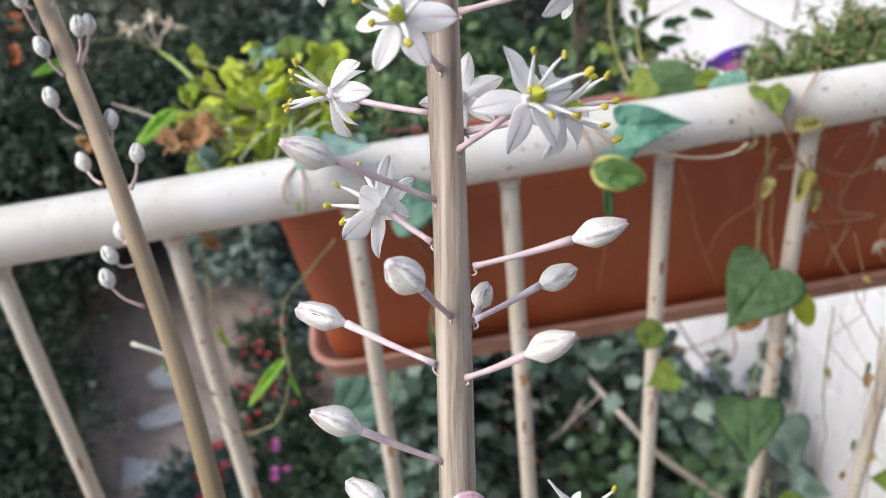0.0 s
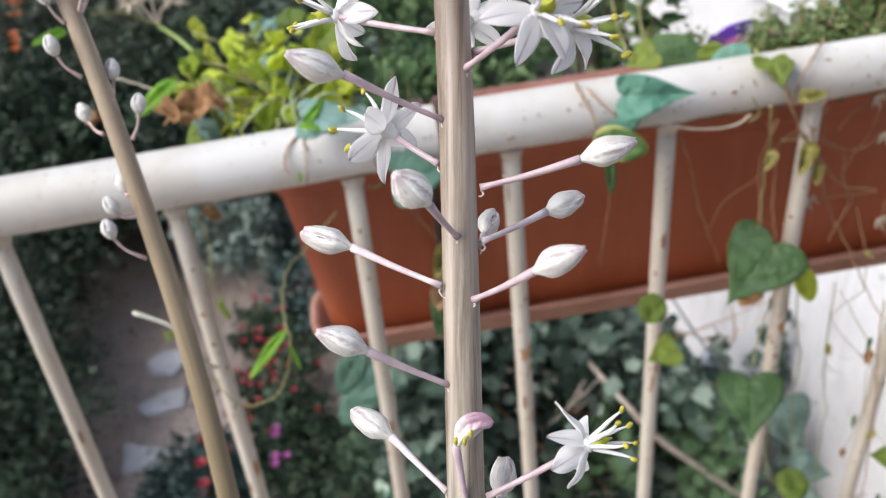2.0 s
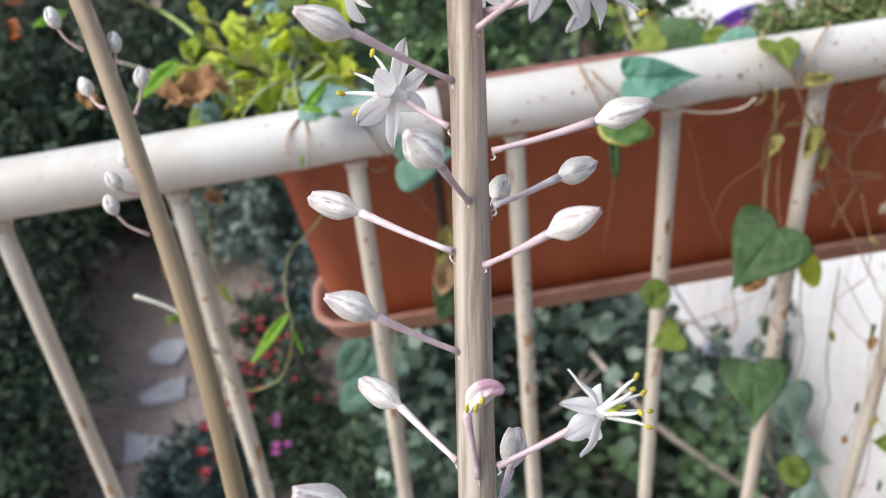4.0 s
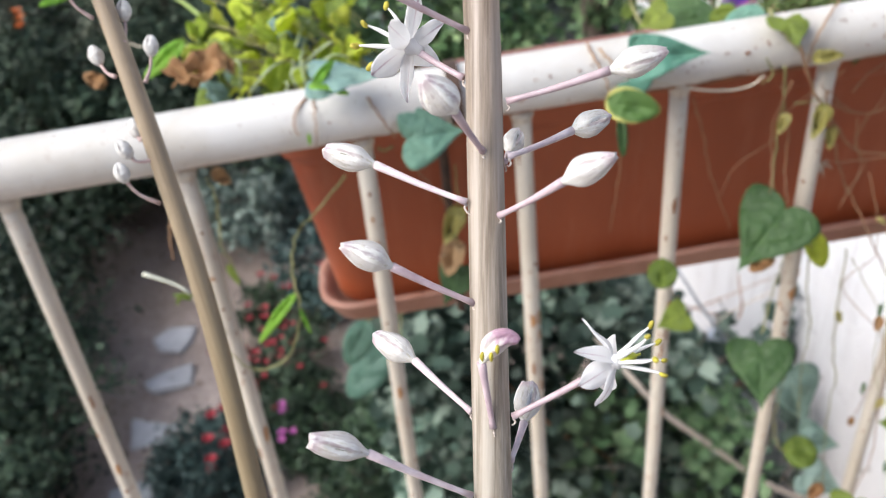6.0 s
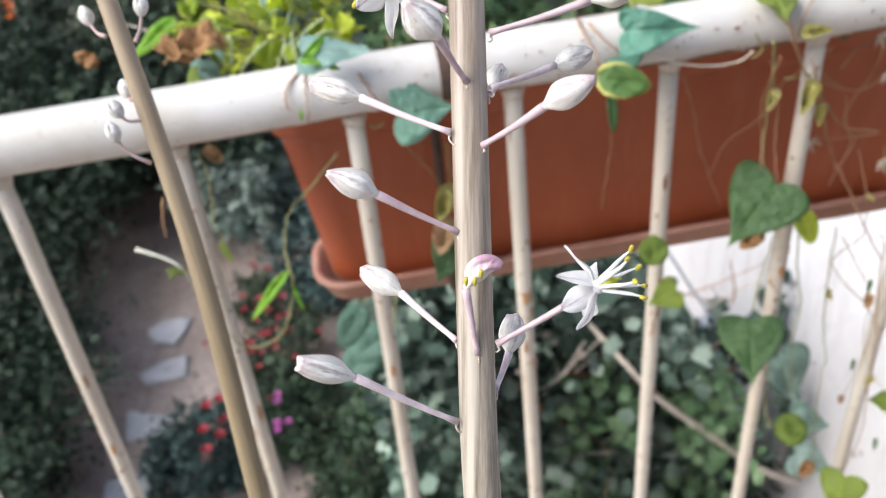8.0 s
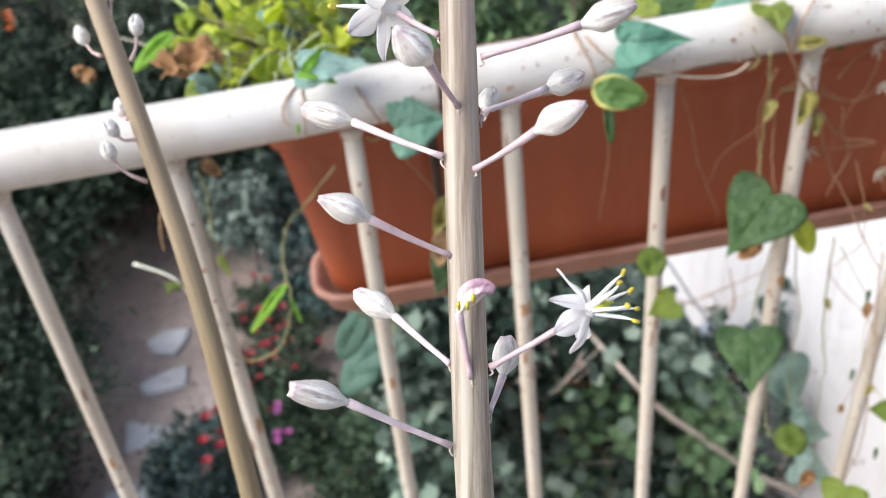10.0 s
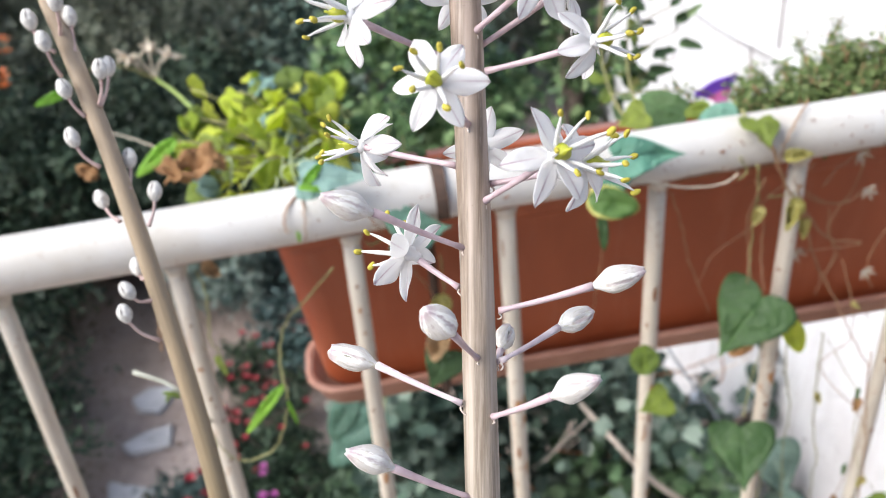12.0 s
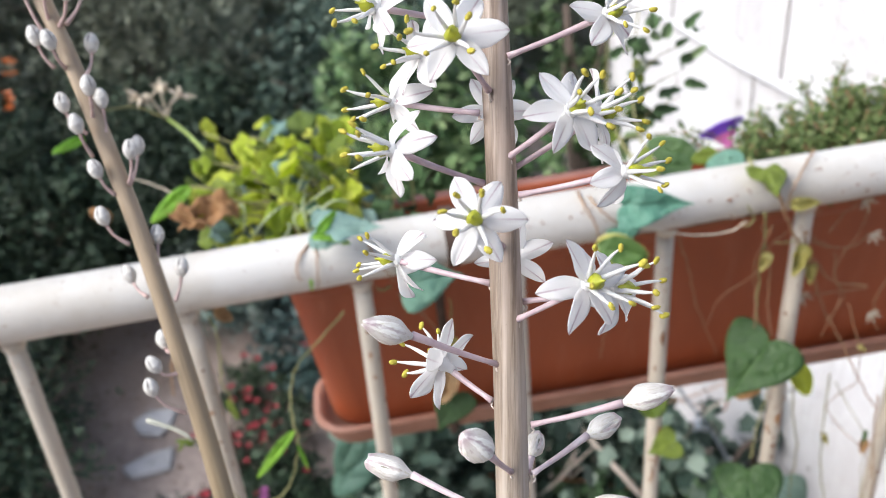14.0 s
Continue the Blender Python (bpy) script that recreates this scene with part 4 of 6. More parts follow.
flower((0.0245, 0.1413, 1.2838), (0.0465, 0.1323, 1.2903), (0.90, -0.40, 0.24), 0.0098, -28, 10)
flower((0.0236, 0.1460, 1.2913), (0.0365, 0.1387, 1.3039), (0.32, -0.74, 0.60), 0.0108, -10, 0)
flower((0.0241, 0.1480, 1.2866), (0.0442, 0.1446, 1.2988), (0.80, -0.52, 0.30), 0.0110, -4, 15)
flower((0.0272, 0.1578, 1.3104), (0.0505, 0.1569, 1.3170), (0.62, -0.66, 0.42), 0.0100, -4, -10)
flower((0.0215, 0.1534, 1.3048), (0.0131, 0.1420, 1.3220), (-0.26, -0.74, 0.64), 0.0106, -8, -8)
flower((0.0220, 0.1608, 1.3152), (0.0074, 0.1573, 1.3145), (-0.80, -0.38, 0.47), 0.0102, -4)
flower((0.0187, 0.1517, 1.3005), (-0.0004, 0.1602, 1.3030), (-0.93, -0.25, 0.26), 0.0102, -30, 12)
flower((0.0169, 0.1434, 1.2871), (-0.0032, 0.1391, 1.3012), (-0.90, -0.18, 0.38), 0.0104, -28, 20)
flower((0.0152, 0.1350, 1.2655), (-0.0052, 0.1483, 1.2676), (-0.96, 0.06, 0.26), 0.0104, -32, 8)
flower((0.0225, 0.1623, 1.3176), (-0.0007, 0.1650, 1.3236), (-0.84, -0.30, 0.46), 0.0102, -20, 10)
flower((0.0232, 0.1547, 1.2941), (0.0253, 0.1695, 1.2922), (0.22, 0.92, -0.33), 0.0102, 0)
flower((0.0189, 0.1359, 1.2638), (0.0240, 0.1501, 1.2608), (0.27, 0.90, -0.33), 0.0102, 0)
flower((0.0110, 0.1209, 1.2427), (0.0018, 0.1329, 1.2461), (-0.62, 0.74, 0.12), 0.0116, -6, 20)
flower((0.0089, 0.0800, 1.1848), (0.0306, 0.0779, 1.1976), (0.90, -0.22, 0.38), 0.0100, -28, 15)
# buds of the front spike
bud((0.0131, 0.1225, 1.2519), (-0.0045, 0.1205, 1.2657), (-0.0149, 0.1193, 1.2724), 0.0031, 0)
bud((0.0185, 0.1146, 1.2391), (0.0383, 0.1111, 1.2438), (0.0498, 0.1094, 1.2469), 0.0031, 0)
bud((0.0118, 0.1084, 1.2323), (0.0066, 0.1022, 1.2452), (0.0012, 0.1001, 1.2543), 0.0036, 0)
bud((0.0070, 0.1048, 1.2232), (-0.0095, 0.1163, 1.2284), (-0.0199, 0.1209, 1.2315), 0.003, 1)
bud((0.0170, 0.1088, 1.2297), (0.0329, 0.1199, 1.2263), (0.0424, 0.1243, 1.2258), 0.003, 1)
bud((0.0130, 0.1013, 1.2209), (0.0237, 0.0927, 1.2321), (0.0329, 0.0884, 1.2388), 0.003, 0)
bud((0.0049, 0.0938, 1.2056), (-0.0098, 0.0958, 1.2168), (-0.0193, 0.0970, 1.2236), 0.0031, 0)
bud((0.0007, 0.0837, 1.1844), (-0.0087, 0.0985, 1.1873), (-0.0168, 0.1063, 1.1902), 0.0031, 1)
bud((0.0043, 0.0783, 1.1846), (0.0036, 0.0821, 1.1995), (0.0094, 0.0846, 1.2069), 0.0029, 2)
bud((0.0073, 0.0778, 1.1733), (0.0123, 0.0870, 1.1733), (0.0156, 0.0947, 1.1779), 0.0032, 1)
bud((-0.0024, 0.0726, 1.1713), (-0.0209, 0.0741, 1.1885), (-0.0317, 0.0740, 1.1961), 0.0029, 1)
bud((0.0168, 0.1126, 1.2262), (0.0188, 0.1184, 1.2239), (0.0222, 0.1244, 1.2259), 0.0026, 1)
# young buds of the tall spike behind
young_bud((-0.1139, 0.3058, 1.2767), (-0.1190, 0.3081, 1.2893), 0.0031)
young_bud((-0.1098, 0.3055, 1.2761), (-0.1127, 0.3019, 1.2888), 0.0031)
young_bud((-0.1032, 0.3038, 1.2727), (-0.1020, 0.3161, 1.2812), 0.0031)
young_bud((-0.1040, 0.2967, 1.2583), (-0.1021, 0.2937, 1.2725), 0.0031)
young_bud((-0.1003, 0.2940, 1.2529), (-0.1013, 0.3015, 1.2640), 0.0031)
young_bud((-0.1070, 0.2942, 1.2535), (-0.1140, 0.2967, 1.2663), 0.0031)
young_bud((-0.1068, 0.2903, 1.2457), (-0.1097, 0.2895, 1.2600), 0.0031)
young_bud((-0.0956, 0.2848, 1.2345), (-0.0935, 0.2889, 1.2468), 0.0031)
young_bud((-0.0953, 0.2845, 1.2341), (-0.0930, 0.2993, 1.2436), 0.0031)
young_bud((-0.1015, 0.2832, 1.2315), (-0.1072, 0.2849, 1.2428), 0.0031)
young_bud((-0.1002, 0.2745, 1.2139), (-0.1081, 0.2769, 1.2267), 0.0031)
young_bud((-0.0920, 0.2700, 1.2050), (-0.0915, 0.2801, 1.2132), 0.0031)
young_bud((-0.0982, 0.2649, 1.1948), (-0.1062, 0.2771, 1.1992), 0.0031)
young_bud((-0.0883, 0.2633, 1.1915), (-0.0843, 0.2722, 1.2014), 0.0031)
young_bud((-0.0943, 0.2546, 1.1742), (-0.0988, 0.2659, 1.1728), 0.0031)
young_bud((-0.0928, 0.2505, 1.1661), (-0.1004, 0.2499, 1.1729), 0.0031)
young_bud((-0.0937, 0.2432, 1.1514), (-0.1027, 0.2446, 1.1663), 0.0031)
young_bud((-0.1094, 0.3124, 1.2897), (-0.1035, 0.3111, 1.3031), 0.0031)
young_bud((-0.1153, 0.3118, 1.2886), (-0.1205, 0.3170, 1.3050), 0.0031)
young_bud((-0.1124, 0.3135, 1.2920), (-0.1115, 0.3125, 1.3060), 0.0031)
young_bud((-0.1065, 0.3127, 1.2903), (-0.0997, 0.3246, 1.3022), 0.0031)


# ---- garden below ----
def tree(name, label, x, y, height, radius, leaf, mat, count=70, each=60, squash=1.0, low=0.25):
    base = Vector((x, y, GROUND - 0.05))
    root = tagged(new(name), label, "shrub" if height < 2.2 else "tree")
    top = base + Vector((rng.normal() * 0.1, rng.normal() * 0.1, height * 0.8))
    trunk = rod("trunk", [base, base.lerp(top, 0.5) + Vector((0.06, 0.04, 0)), top], [0.05 * height ** 0.7, 0.035 * height ** 0.7, 0.01], BARK, root, 9, "", 12)
    for k in range(6):
        a = k * 2.4 + rng.random()
        s = base.lerp(top, 0.25 + 0.1 * k)
        e = s + Vector((math.cos(a) * radius * 0.75, math.sin(a) * radius * 0.75, height * 0.22))
        rod("limb", [s, s.lerp(e, 0.5) + Vector((0, 0, -0.05)), e], [0.022, 0.015, 0.005], BARK, trunk, 7, "", 8)
    mid = base.z + height * (low + (1 - low) / 2)
    feathery = mat in (FARLEAF, OLIVE)
    p, away = clumps((x, y, mid), (radius, radius * squash, height * (1 - low) / 2), count, each, radius * (0.085 if feathery else 0.10))
    keep = p[:, 2] > GROUND + 0.03
    p, away = p[keep], away[keep]
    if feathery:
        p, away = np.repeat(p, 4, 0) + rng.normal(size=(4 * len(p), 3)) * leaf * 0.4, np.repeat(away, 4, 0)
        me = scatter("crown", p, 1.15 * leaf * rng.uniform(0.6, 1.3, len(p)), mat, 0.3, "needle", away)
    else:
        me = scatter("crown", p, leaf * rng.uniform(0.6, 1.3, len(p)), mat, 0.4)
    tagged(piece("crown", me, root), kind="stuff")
    return root


# Near shrubs take the shade-toned leaf, far trees the light-toned ones.
DARK = "dark dense evergreen shrub beside the path"
FAR = "dark evergreen tree with grey green foliage"
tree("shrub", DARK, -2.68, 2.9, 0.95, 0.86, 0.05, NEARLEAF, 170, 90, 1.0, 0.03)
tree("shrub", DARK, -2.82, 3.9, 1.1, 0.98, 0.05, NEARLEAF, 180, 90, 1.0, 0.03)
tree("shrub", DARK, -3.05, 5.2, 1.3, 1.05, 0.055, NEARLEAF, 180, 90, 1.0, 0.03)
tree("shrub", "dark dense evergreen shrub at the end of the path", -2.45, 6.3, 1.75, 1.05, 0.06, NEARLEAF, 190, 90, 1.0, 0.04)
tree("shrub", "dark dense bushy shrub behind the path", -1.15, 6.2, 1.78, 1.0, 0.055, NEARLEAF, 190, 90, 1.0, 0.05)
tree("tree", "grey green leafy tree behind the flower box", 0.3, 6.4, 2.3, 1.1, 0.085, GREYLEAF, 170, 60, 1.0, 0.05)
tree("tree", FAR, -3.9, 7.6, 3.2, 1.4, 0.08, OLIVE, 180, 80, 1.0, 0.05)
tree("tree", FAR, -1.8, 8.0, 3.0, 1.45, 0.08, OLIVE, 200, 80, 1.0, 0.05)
tree("tree", FAR, -0.3, 9.3, 3.4, 1.6, 0.09, FARLEAF, 190, 80, 1.0, 0.05)
tree("tree", FAR, 1.9, 8.6, 3.2, 1.5, 0.09, FARLEAF, 170, 80, 1.0, 0.05)
tree("tree", FAR, -3.2, 11.0, 3.6, 2.0, 0.10, FARLEAF, 180, 80, 1.0, 0.05)
tree("tree", FAR, -6.0, 11.5, 4.0, 2.2, 0.11, FARLEAF, 150, 80, 1.0, 0.05)
tree("tree", FAR, 0.6, 12.5, 4.0, 2.2, 0.11, FARLEAF, 170, 80, 1.0, 0.05)
tree("tree", FAR, -5.5, 16.0, 4.5, 3.0, 0.14, FARLEAF, 140, 80, 1.0, 0.05)
tree("tree", FAR, -1.0, 17.0, 4.5, 3.0, 0.14, FARLEAF, 140, 80, 1.0, 0.05)
tree("tree", "green leafy shrub behind the flower box", 0.45, 4.3, 2.7, 0.62, 0.08, LEAFY, 120, 60, 1.0, 0.08)
tree("tree", "green leafy climber at the end of the white wall", 1.14, 3.62, 3.5, 0.26, 0.07, LEAFY, 90, 45, 1.0, 0.05)
tree("shrub", "blue grey leafy shrub beside the path", -1.22, 3.15, 0.50, 0.34, 0.034, BLUELEAF, 90, 70, 1.0, 0.05)
tree("shrub", "low green shrub with red flowers", -0.82, 3.85, 0.42, 0.34, 0.045, NEARLEAF, 60, 45, 1.0, 0.05)
tree("shrub", "low green shrub with magenta flowers", -0.62, 3.3, 0.42, 0.34, 0.04, BEDLEAF, 80, 60, 1.0, 0.05)
tree("shrub", "pale grey green shrub behind the flower bed", -1.0, 5.5, 0.92, 0.52, 0.05, PALELEAF, 110, 50, 1.0, 0.05)
tree("shrub", "low green plants at the edge of the path", -0.78, 4.45, 0.34, 0.34, 0.035, BEDLEAF, 60, 50, 1.0, 0.05)
tree("shrub", "low green shrub under the balcony", -0.25, 2.8, 0.7, 0.42, 0.04, BEDLEAF, 90, 60, 1.0, 0.05)
tree("shrub", "low green shrub under the balcony", -0.35, 4.6, 0.8, 0.5, 0.05, BLUELEAF, 70, 45, 1.0, 0.05)


def stepping_stone(corners):
    bm = bmesh.new()
    f = bm.faces.new([bm.verts.new((x, y, GROUND)) for x, y in corners])
    ext = bmesh.ops.extrude_face_region(bm, geom=[f])
    for v in ext["geom"]:
        if isinstance(v, bmesh.types.BMVert):
            v.co.z += 0.03
    bmesh.ops.recalc_face_normals(bm, faces=bm.faces[:])
    bmesh.ops.bevel(bm, geom=bm.edges[:], offset=0.015, segments=2, affect="EDGES")
    return tagged(part("stepping_stone", bm, STONE, None), "pale irregular flagstone set in the garden path", "stepping stone", "stepping stones of the path")


stepping_stone([(-1.75, 4.50), (-1.63, 4.585), (-1.44, 4.56), (-1.46, 4.42), (-1.53, 4.30), (-1.68, 4.35)])
stepping_stone([(-1.76, 4.08), (-1.62, 4.16), (-1.43, 4.19), (-1.425, 3.98), (-1.55, 3.97), (-1.68, 3.96)])
stepping_stone([(-1.79, 3.80), (-1.68, 3.74), (-1.47, 3.66), (-1.50, 3.52), (-1.76, 3.51)])
stepping_stone([(-1.84, 3.26), (-1.62, 3.28), (-1.52, 3.12), (-1.66, 3.02), (-1.83, 3.06)])


def leaf_litter():
    n = 420
    x, y = rng.normal(-1.75, 0.6, n), rng.uniform(2.6, 6.2, n)
    p = np.stack([x, y, np.full(n, GROUND + 0.028)], 1)
    me = scatter("leaf_litter", p, 0.034 * rng.uniform(0.4, 1.3, n), LITTER, 2.5)
    return tagged(piece("leaf_litter", me), "dry fallen leaves scattered over the garden earth", "leaf litter", kind="stuff")


leaf_litter()


def blossoms(name, label, mat, x, y, z, rad, count, size):
    """Little five-petalled flowers scattered over a shrub."""
    rnd = random.Random(int(x * 100) + count)
    root = tagged(new(name), label, "flower")
    root.location = (x, y, z)
    for i in range(count):
        c = Vector((rnd.gauss(0, rad), rnd.gauss(0, rad), rnd.gauss(0, 0.07)))
        verts, faces = [], []
        for k in range(5):
            a = 2 * math.pi * k / 5
            o = Vector((math.cos(a), math.sin(a) * 0.9 - 0.2, 0.35)) * size
            s = Vector((-math.sin(a), math.cos(a), 0)) * size * 0.45
            b = len(verts)
            verts += [c, c + o * 0.6 + s, c + o * 1.05, c + o * 0.6 - s, c - Vector((0, 0, size * 0.5))]
            faces += [(b, b + 1, b + 2, b + 3), (b, b + 3, b + 4), (b, b + 4, b + 1)]
        piece("blossom", mesh_of("blossom", verts, faces, mat), root)


blossoms("red_flower_cluster", "bright red flowers in the garden bed", RED, -0.84, 3.72, -2.12, 0.15, 32, 0.022)
blossoms("red_flower_cluster", "bright red flowers beside the blue grey shrub", RED, -1.07, 3.18, -2.01, 0.03, 5, 0.036)
blossoms("red_flower_cluster", "bright red flowers beside the blue grey shrub", RED, -1.115, 2.98, -2.05, 0.025, 4, 0.034)
for spot, (x, y, z) in enumerate(((-0.95, 4.36, -2.17), (-0.80, 4.42, -2.15), (-0.68, 4.30, -2.15), (-0.86, 4.20, -2.17), (-0.60, 4.46, -2.17))):
    blossoms("red_flower_cluster", "small red flowers in the garden bed", RED, x, y, z, 0.07, 3 + spot % 2, 0.03)
blossoms("pink_flower_cluster", "magenta pink flowers in the garden bed", PINK, -0.70, 3.20, -2.13, 0.09, 5, 0.026)
blossoms("orange_flower_cluster", "orange flowers among dark shrubs", ORANGE, -2.40, 6.66, -0.58, 0.035, 4, 0.045)
blossoms("orange_flower_cluster", "orange flowers among dark shrubs", ORANGE, -2.21, 5.80, -0.60, 0.035, 4, 0.04)


# ---- ivy below the flower box ----
def ivy_mass():
    root = tagged(new("ivy"), "dense green ivy climbing beside the white wall", "ivy")
    for k in range(9):
        x = -0.05 + 0.14 * k
        pts = [(x * 0.9, 1.9, GROUND), (x + 0.1 * math.sin(k), 1.85, -1.5), (x * 1.02, 1.75, -0.7), (x * 0.8 + 0.05, 1.65, -0.35 - 0.06 * k)]
        rod("woody_stem", pts, [0.02, 0.016, 0.011, 0.004], BARK, root, 7, "", 14)
    twig_rnd = random.Random(14)
    for k in range(26):
        a = Vector((twig_rnd.uniform(0.35, 0.95), twig_rnd.uniform(1.52, 1.62), twig_rnd.uniform(-1.0, -0.22)))
        d = Vector((twig_rnd.gauss(0, 1), twig_rnd.gauss(0, 0.15), twig_rnd.gauss(-0.3, 0.8))).normalized() * twig_rnd.uniform(0.12, 0.34)
        bow = Vector((twig_rnd.gauss(0, 0.04), 0, twig_rnd.gauss(0, 0.04)))
        r = twig_rnd.choice((0.0018, 0.0026, 0.0036))
        rod("twig", [a, a + d * 0.5 + bow, a + d], [r, r * 0.8, r * 0.4], TWIG if k % 3 else BARK_RED, root, 6, "bare dry twig", 12)
    n = 12000
    z = rng.uniform(-2.3, -0.02, n)
    u = rng.random(n)
    lo = np.interp(z, [-2.4, -1.2, -0.4, -0.05], [-0.1, -0.12, -0.16, -0.05])
    hi = np.interp(z, [-2.4, -1.43, -1.02, -0.69, -0.45, -0.24, -0.05], [1.18, 1.15, 1.05, 0.92, 0.80, 0.66, 0.50])
    x = lo + (hi - lo) * u
    y = 1.75 + rng.normal(size=n) * 0.13 + 0.12 * np.sin(x * 9 + z * 7) + (z + 1) * -0.08
    p = np.stack([x, y, z], 1)
    # Paler leaves added where the ivy is lit, the light put in their colour.
    q = np.stack([rng.uniform(0.35, 1.0, 1800), 1.50 + rng.normal(size=1800) * 0.08, rng.uniform(-1.5, -0.45, 1800)], 1)
    q = q[np.sin(q[:, 0] * 17) + np.sin(q[:, 2] * 13 + q[:, 0] * 5) > 0.2]
    m = 3600
    ze = -0.18 - 0.85 * rng.random(m)
    edge = np.interp(ze, [-1.02, -0.69, -0.45, -0.24, -0.15], [1.05, 0.92, 0.80, 0.68, 0.60])
    e = np.stack([edge - 0.30 * rng.random(m) ** 1.3, 1.70 + rng.normal(size=m) * 0.07, ze], 1)
    e = e[np.sin(e[:, 0] * 23 + 1) + np.sin(e[:, 2] * 19) > -0.9]
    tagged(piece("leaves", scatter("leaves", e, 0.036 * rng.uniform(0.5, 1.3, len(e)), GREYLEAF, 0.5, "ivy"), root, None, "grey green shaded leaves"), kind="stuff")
    tagged(piece("young_leaves", scatter("young_leaves", q, 0.040 * rng.uniform(0.6, 1.3, len(q)), LIGHTLEAF, 0.6, "ivy"), root), kind="stuff")
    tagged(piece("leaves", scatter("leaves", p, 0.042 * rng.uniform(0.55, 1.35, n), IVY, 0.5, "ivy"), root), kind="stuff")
    return root


ivy_mass()


# ---- climbers and leaves by the railing ----
TO_EYE = (0.0, -0.78, 0.62)
L_HEART = leaf_mesh("leaf", HEART, "heart", 0.16, 0.10, 7, 40, 0.012, 0.015)
L_HEART_MINT = leaf_mesh("leaf", MINT, "heart", 0.30, 0.12, 6, 40, 0.012, 0.03)
L_BLADE_BRIGHT = leaf_mesh("leaf", GRASS, "oval", 0.30, 0.12)
L_PALE_TEAL = leaf_mesh("leaf", PALE_TEAL, "wide", 0.22, 0.04, 7, 40, 0.012, 0.05)
L_CRISP = leaf_mesh("leaf", CRISP, "pointed", 0.8, 0.5, 8, 34, 0.012, 0.28)
L_NARROW = leaf_mesh("leaf", GRASS, "narrow", 0.45, 0.35, 3, 26, 0.02)
L_HEART_LIME = leaf_mesh("leaf", LIME_DEEP, "heart", 0.20, 0.10, 7, 36, 0.012, 0.08)
L_WIDE_TEAL = leaf_mesh("leaf", TEAL, "wide", 0.42, 0.20, 8, 40, 0.012, 0.07)
L_HEART_TEAL = leaf_mesh("leaf", TEAL, "heart", 0.14, 0.16)
L_ROUND_LIME = leaf_mesh("leaf", LIME_DEEP, "round", 0.22, 0.10, 7, 34, 0.012, 0.10)
L_ROUND_TEAL = leaf_mesh("leaf", TEAL, "round", 0.15, 0.12)
L_OVAL_TEAL = leaf_mesh("leaf", TEAL, "ovate", 0.20, 0.12)
L_OVAL_GREY = leaf_mesh("leaf", GREY_LIGHT, "heart", 0.30, 0.2, 8, 36, 0.012, 0.14)
L_OVAL_LIME = leaf_mesh("leaf", LIME, "ovate", 0.25, 0.12)
L_OVAL_RIM = leaf_mesh("leaf", LIME_RIM, "ovate", 0.25, 0.12, 6, 34, 0.012, 0.05)
L_BLADE_RIM = leaf_mesh("leaf", HEART, "oval", 0.5, 0.2)
L_TONGUE = leaf_mesh("leaf", GRASS, "oval", 0.30, 0.15, 5, 30)
L_OVAL_DEEP = leaf_mesh("leaf", LIME_DEEP, "ovate", 0.25, 0.12)
L_OVAL_GREEN = leaf_mesh("leaf", HEART, "ovate", 0.22, 0.12)
L_BLADE_LIME = leaf_mesh("leaf", LIME_DEEP, "oval", 0.30, 0.12)
L_DRY = leaf_mesh("leaf", DRY, "ovate", 0.9, 0.45, 9, 40, 0.015, 0.26)
L_POD = leaf_mesh("pod", HEART, "oval", 0.6, 0.0, 3, 20, 0.12)
leaf_rnd = random.Random(5)

glory_right = tagged(new("morning_glory"), "green morning glory vine twined round the white bars", "climbing vine")
glory_middle = tagged(new("morning_glory"), "blue green vine leaves lying on the handrail", "climbing vine")
glory_left = tagged(new("climbing_vine"), "thin yellow green vine with dry leaves hanging from the railing", "climbing vine")


def leaf(thing, me, base, tip, normal):
    b, t = Vector(base), Vector(tip)
    n = (Vector((0.0, -0.08, 1.36)) - b).normalized() if normal is TO_EYE else Vector(normal)
    n = n + Vector((leaf_rnd.uniform(-0.22, 0.22), 0, leaf_rnd.uniform(-0.1, 0.3)))
    n.normalize()
    flat = (t - b) - n * (t - b).dot(n)
    return piece("leaf", me, thing, frame_of(b, n, flat, flat.length * 1.08))


def vine(thing, points, r, mat):
    n = 10 * len(points)
    pts = smooth_line(points, n)
    pts = [p + Vector((0.0006 * math.sin(i * 0.9), 0.0004 * math.cos(i * 0.7), 0)) for i, p in enumerate(pts)]
    return piece("vine_stem", mesh_of("vine_stem", *tube(pts, [r * (1.0 - 0.35 * i / n) for i in range(n)], 7), mat), thing)


def seed_head(stalk, heads):
    root = tagged(new("seed_head"), "dry straw coloured seed head on a green stalk", "seed head")
    st = rod("stalk", stalk, [0.0024, 0.0022, 0.0020, 0.0016], STALK_GREEN, root, 8, "", 24)
    end = Vector(stalk[-1])
    for h in heads:
        h = Vector(h)
        b = rod("branchlet", [end, end.lerp(h, 0.5) + Vector((0, 0, 0.009)), h], [0.0013, 0.001, 0.0008], SEED, st, 6, "", 10)
        for k in range(14):
            d = Vector((leaf_rnd.gauss(0, 1), leaf_rnd.gauss(0, 1), leaf_rnd.gauss(0.5, 0.8))).normalized()
            L = leaf_rnd.uniform(0.010, 0.020)
            rod("husk", [h, h + d * L * 0.5, h + d * L + Vector((0, 0, -0.003))], [0.0012, 0.0020, 0.0004], SEED, b, 6, "", 6)
    return root


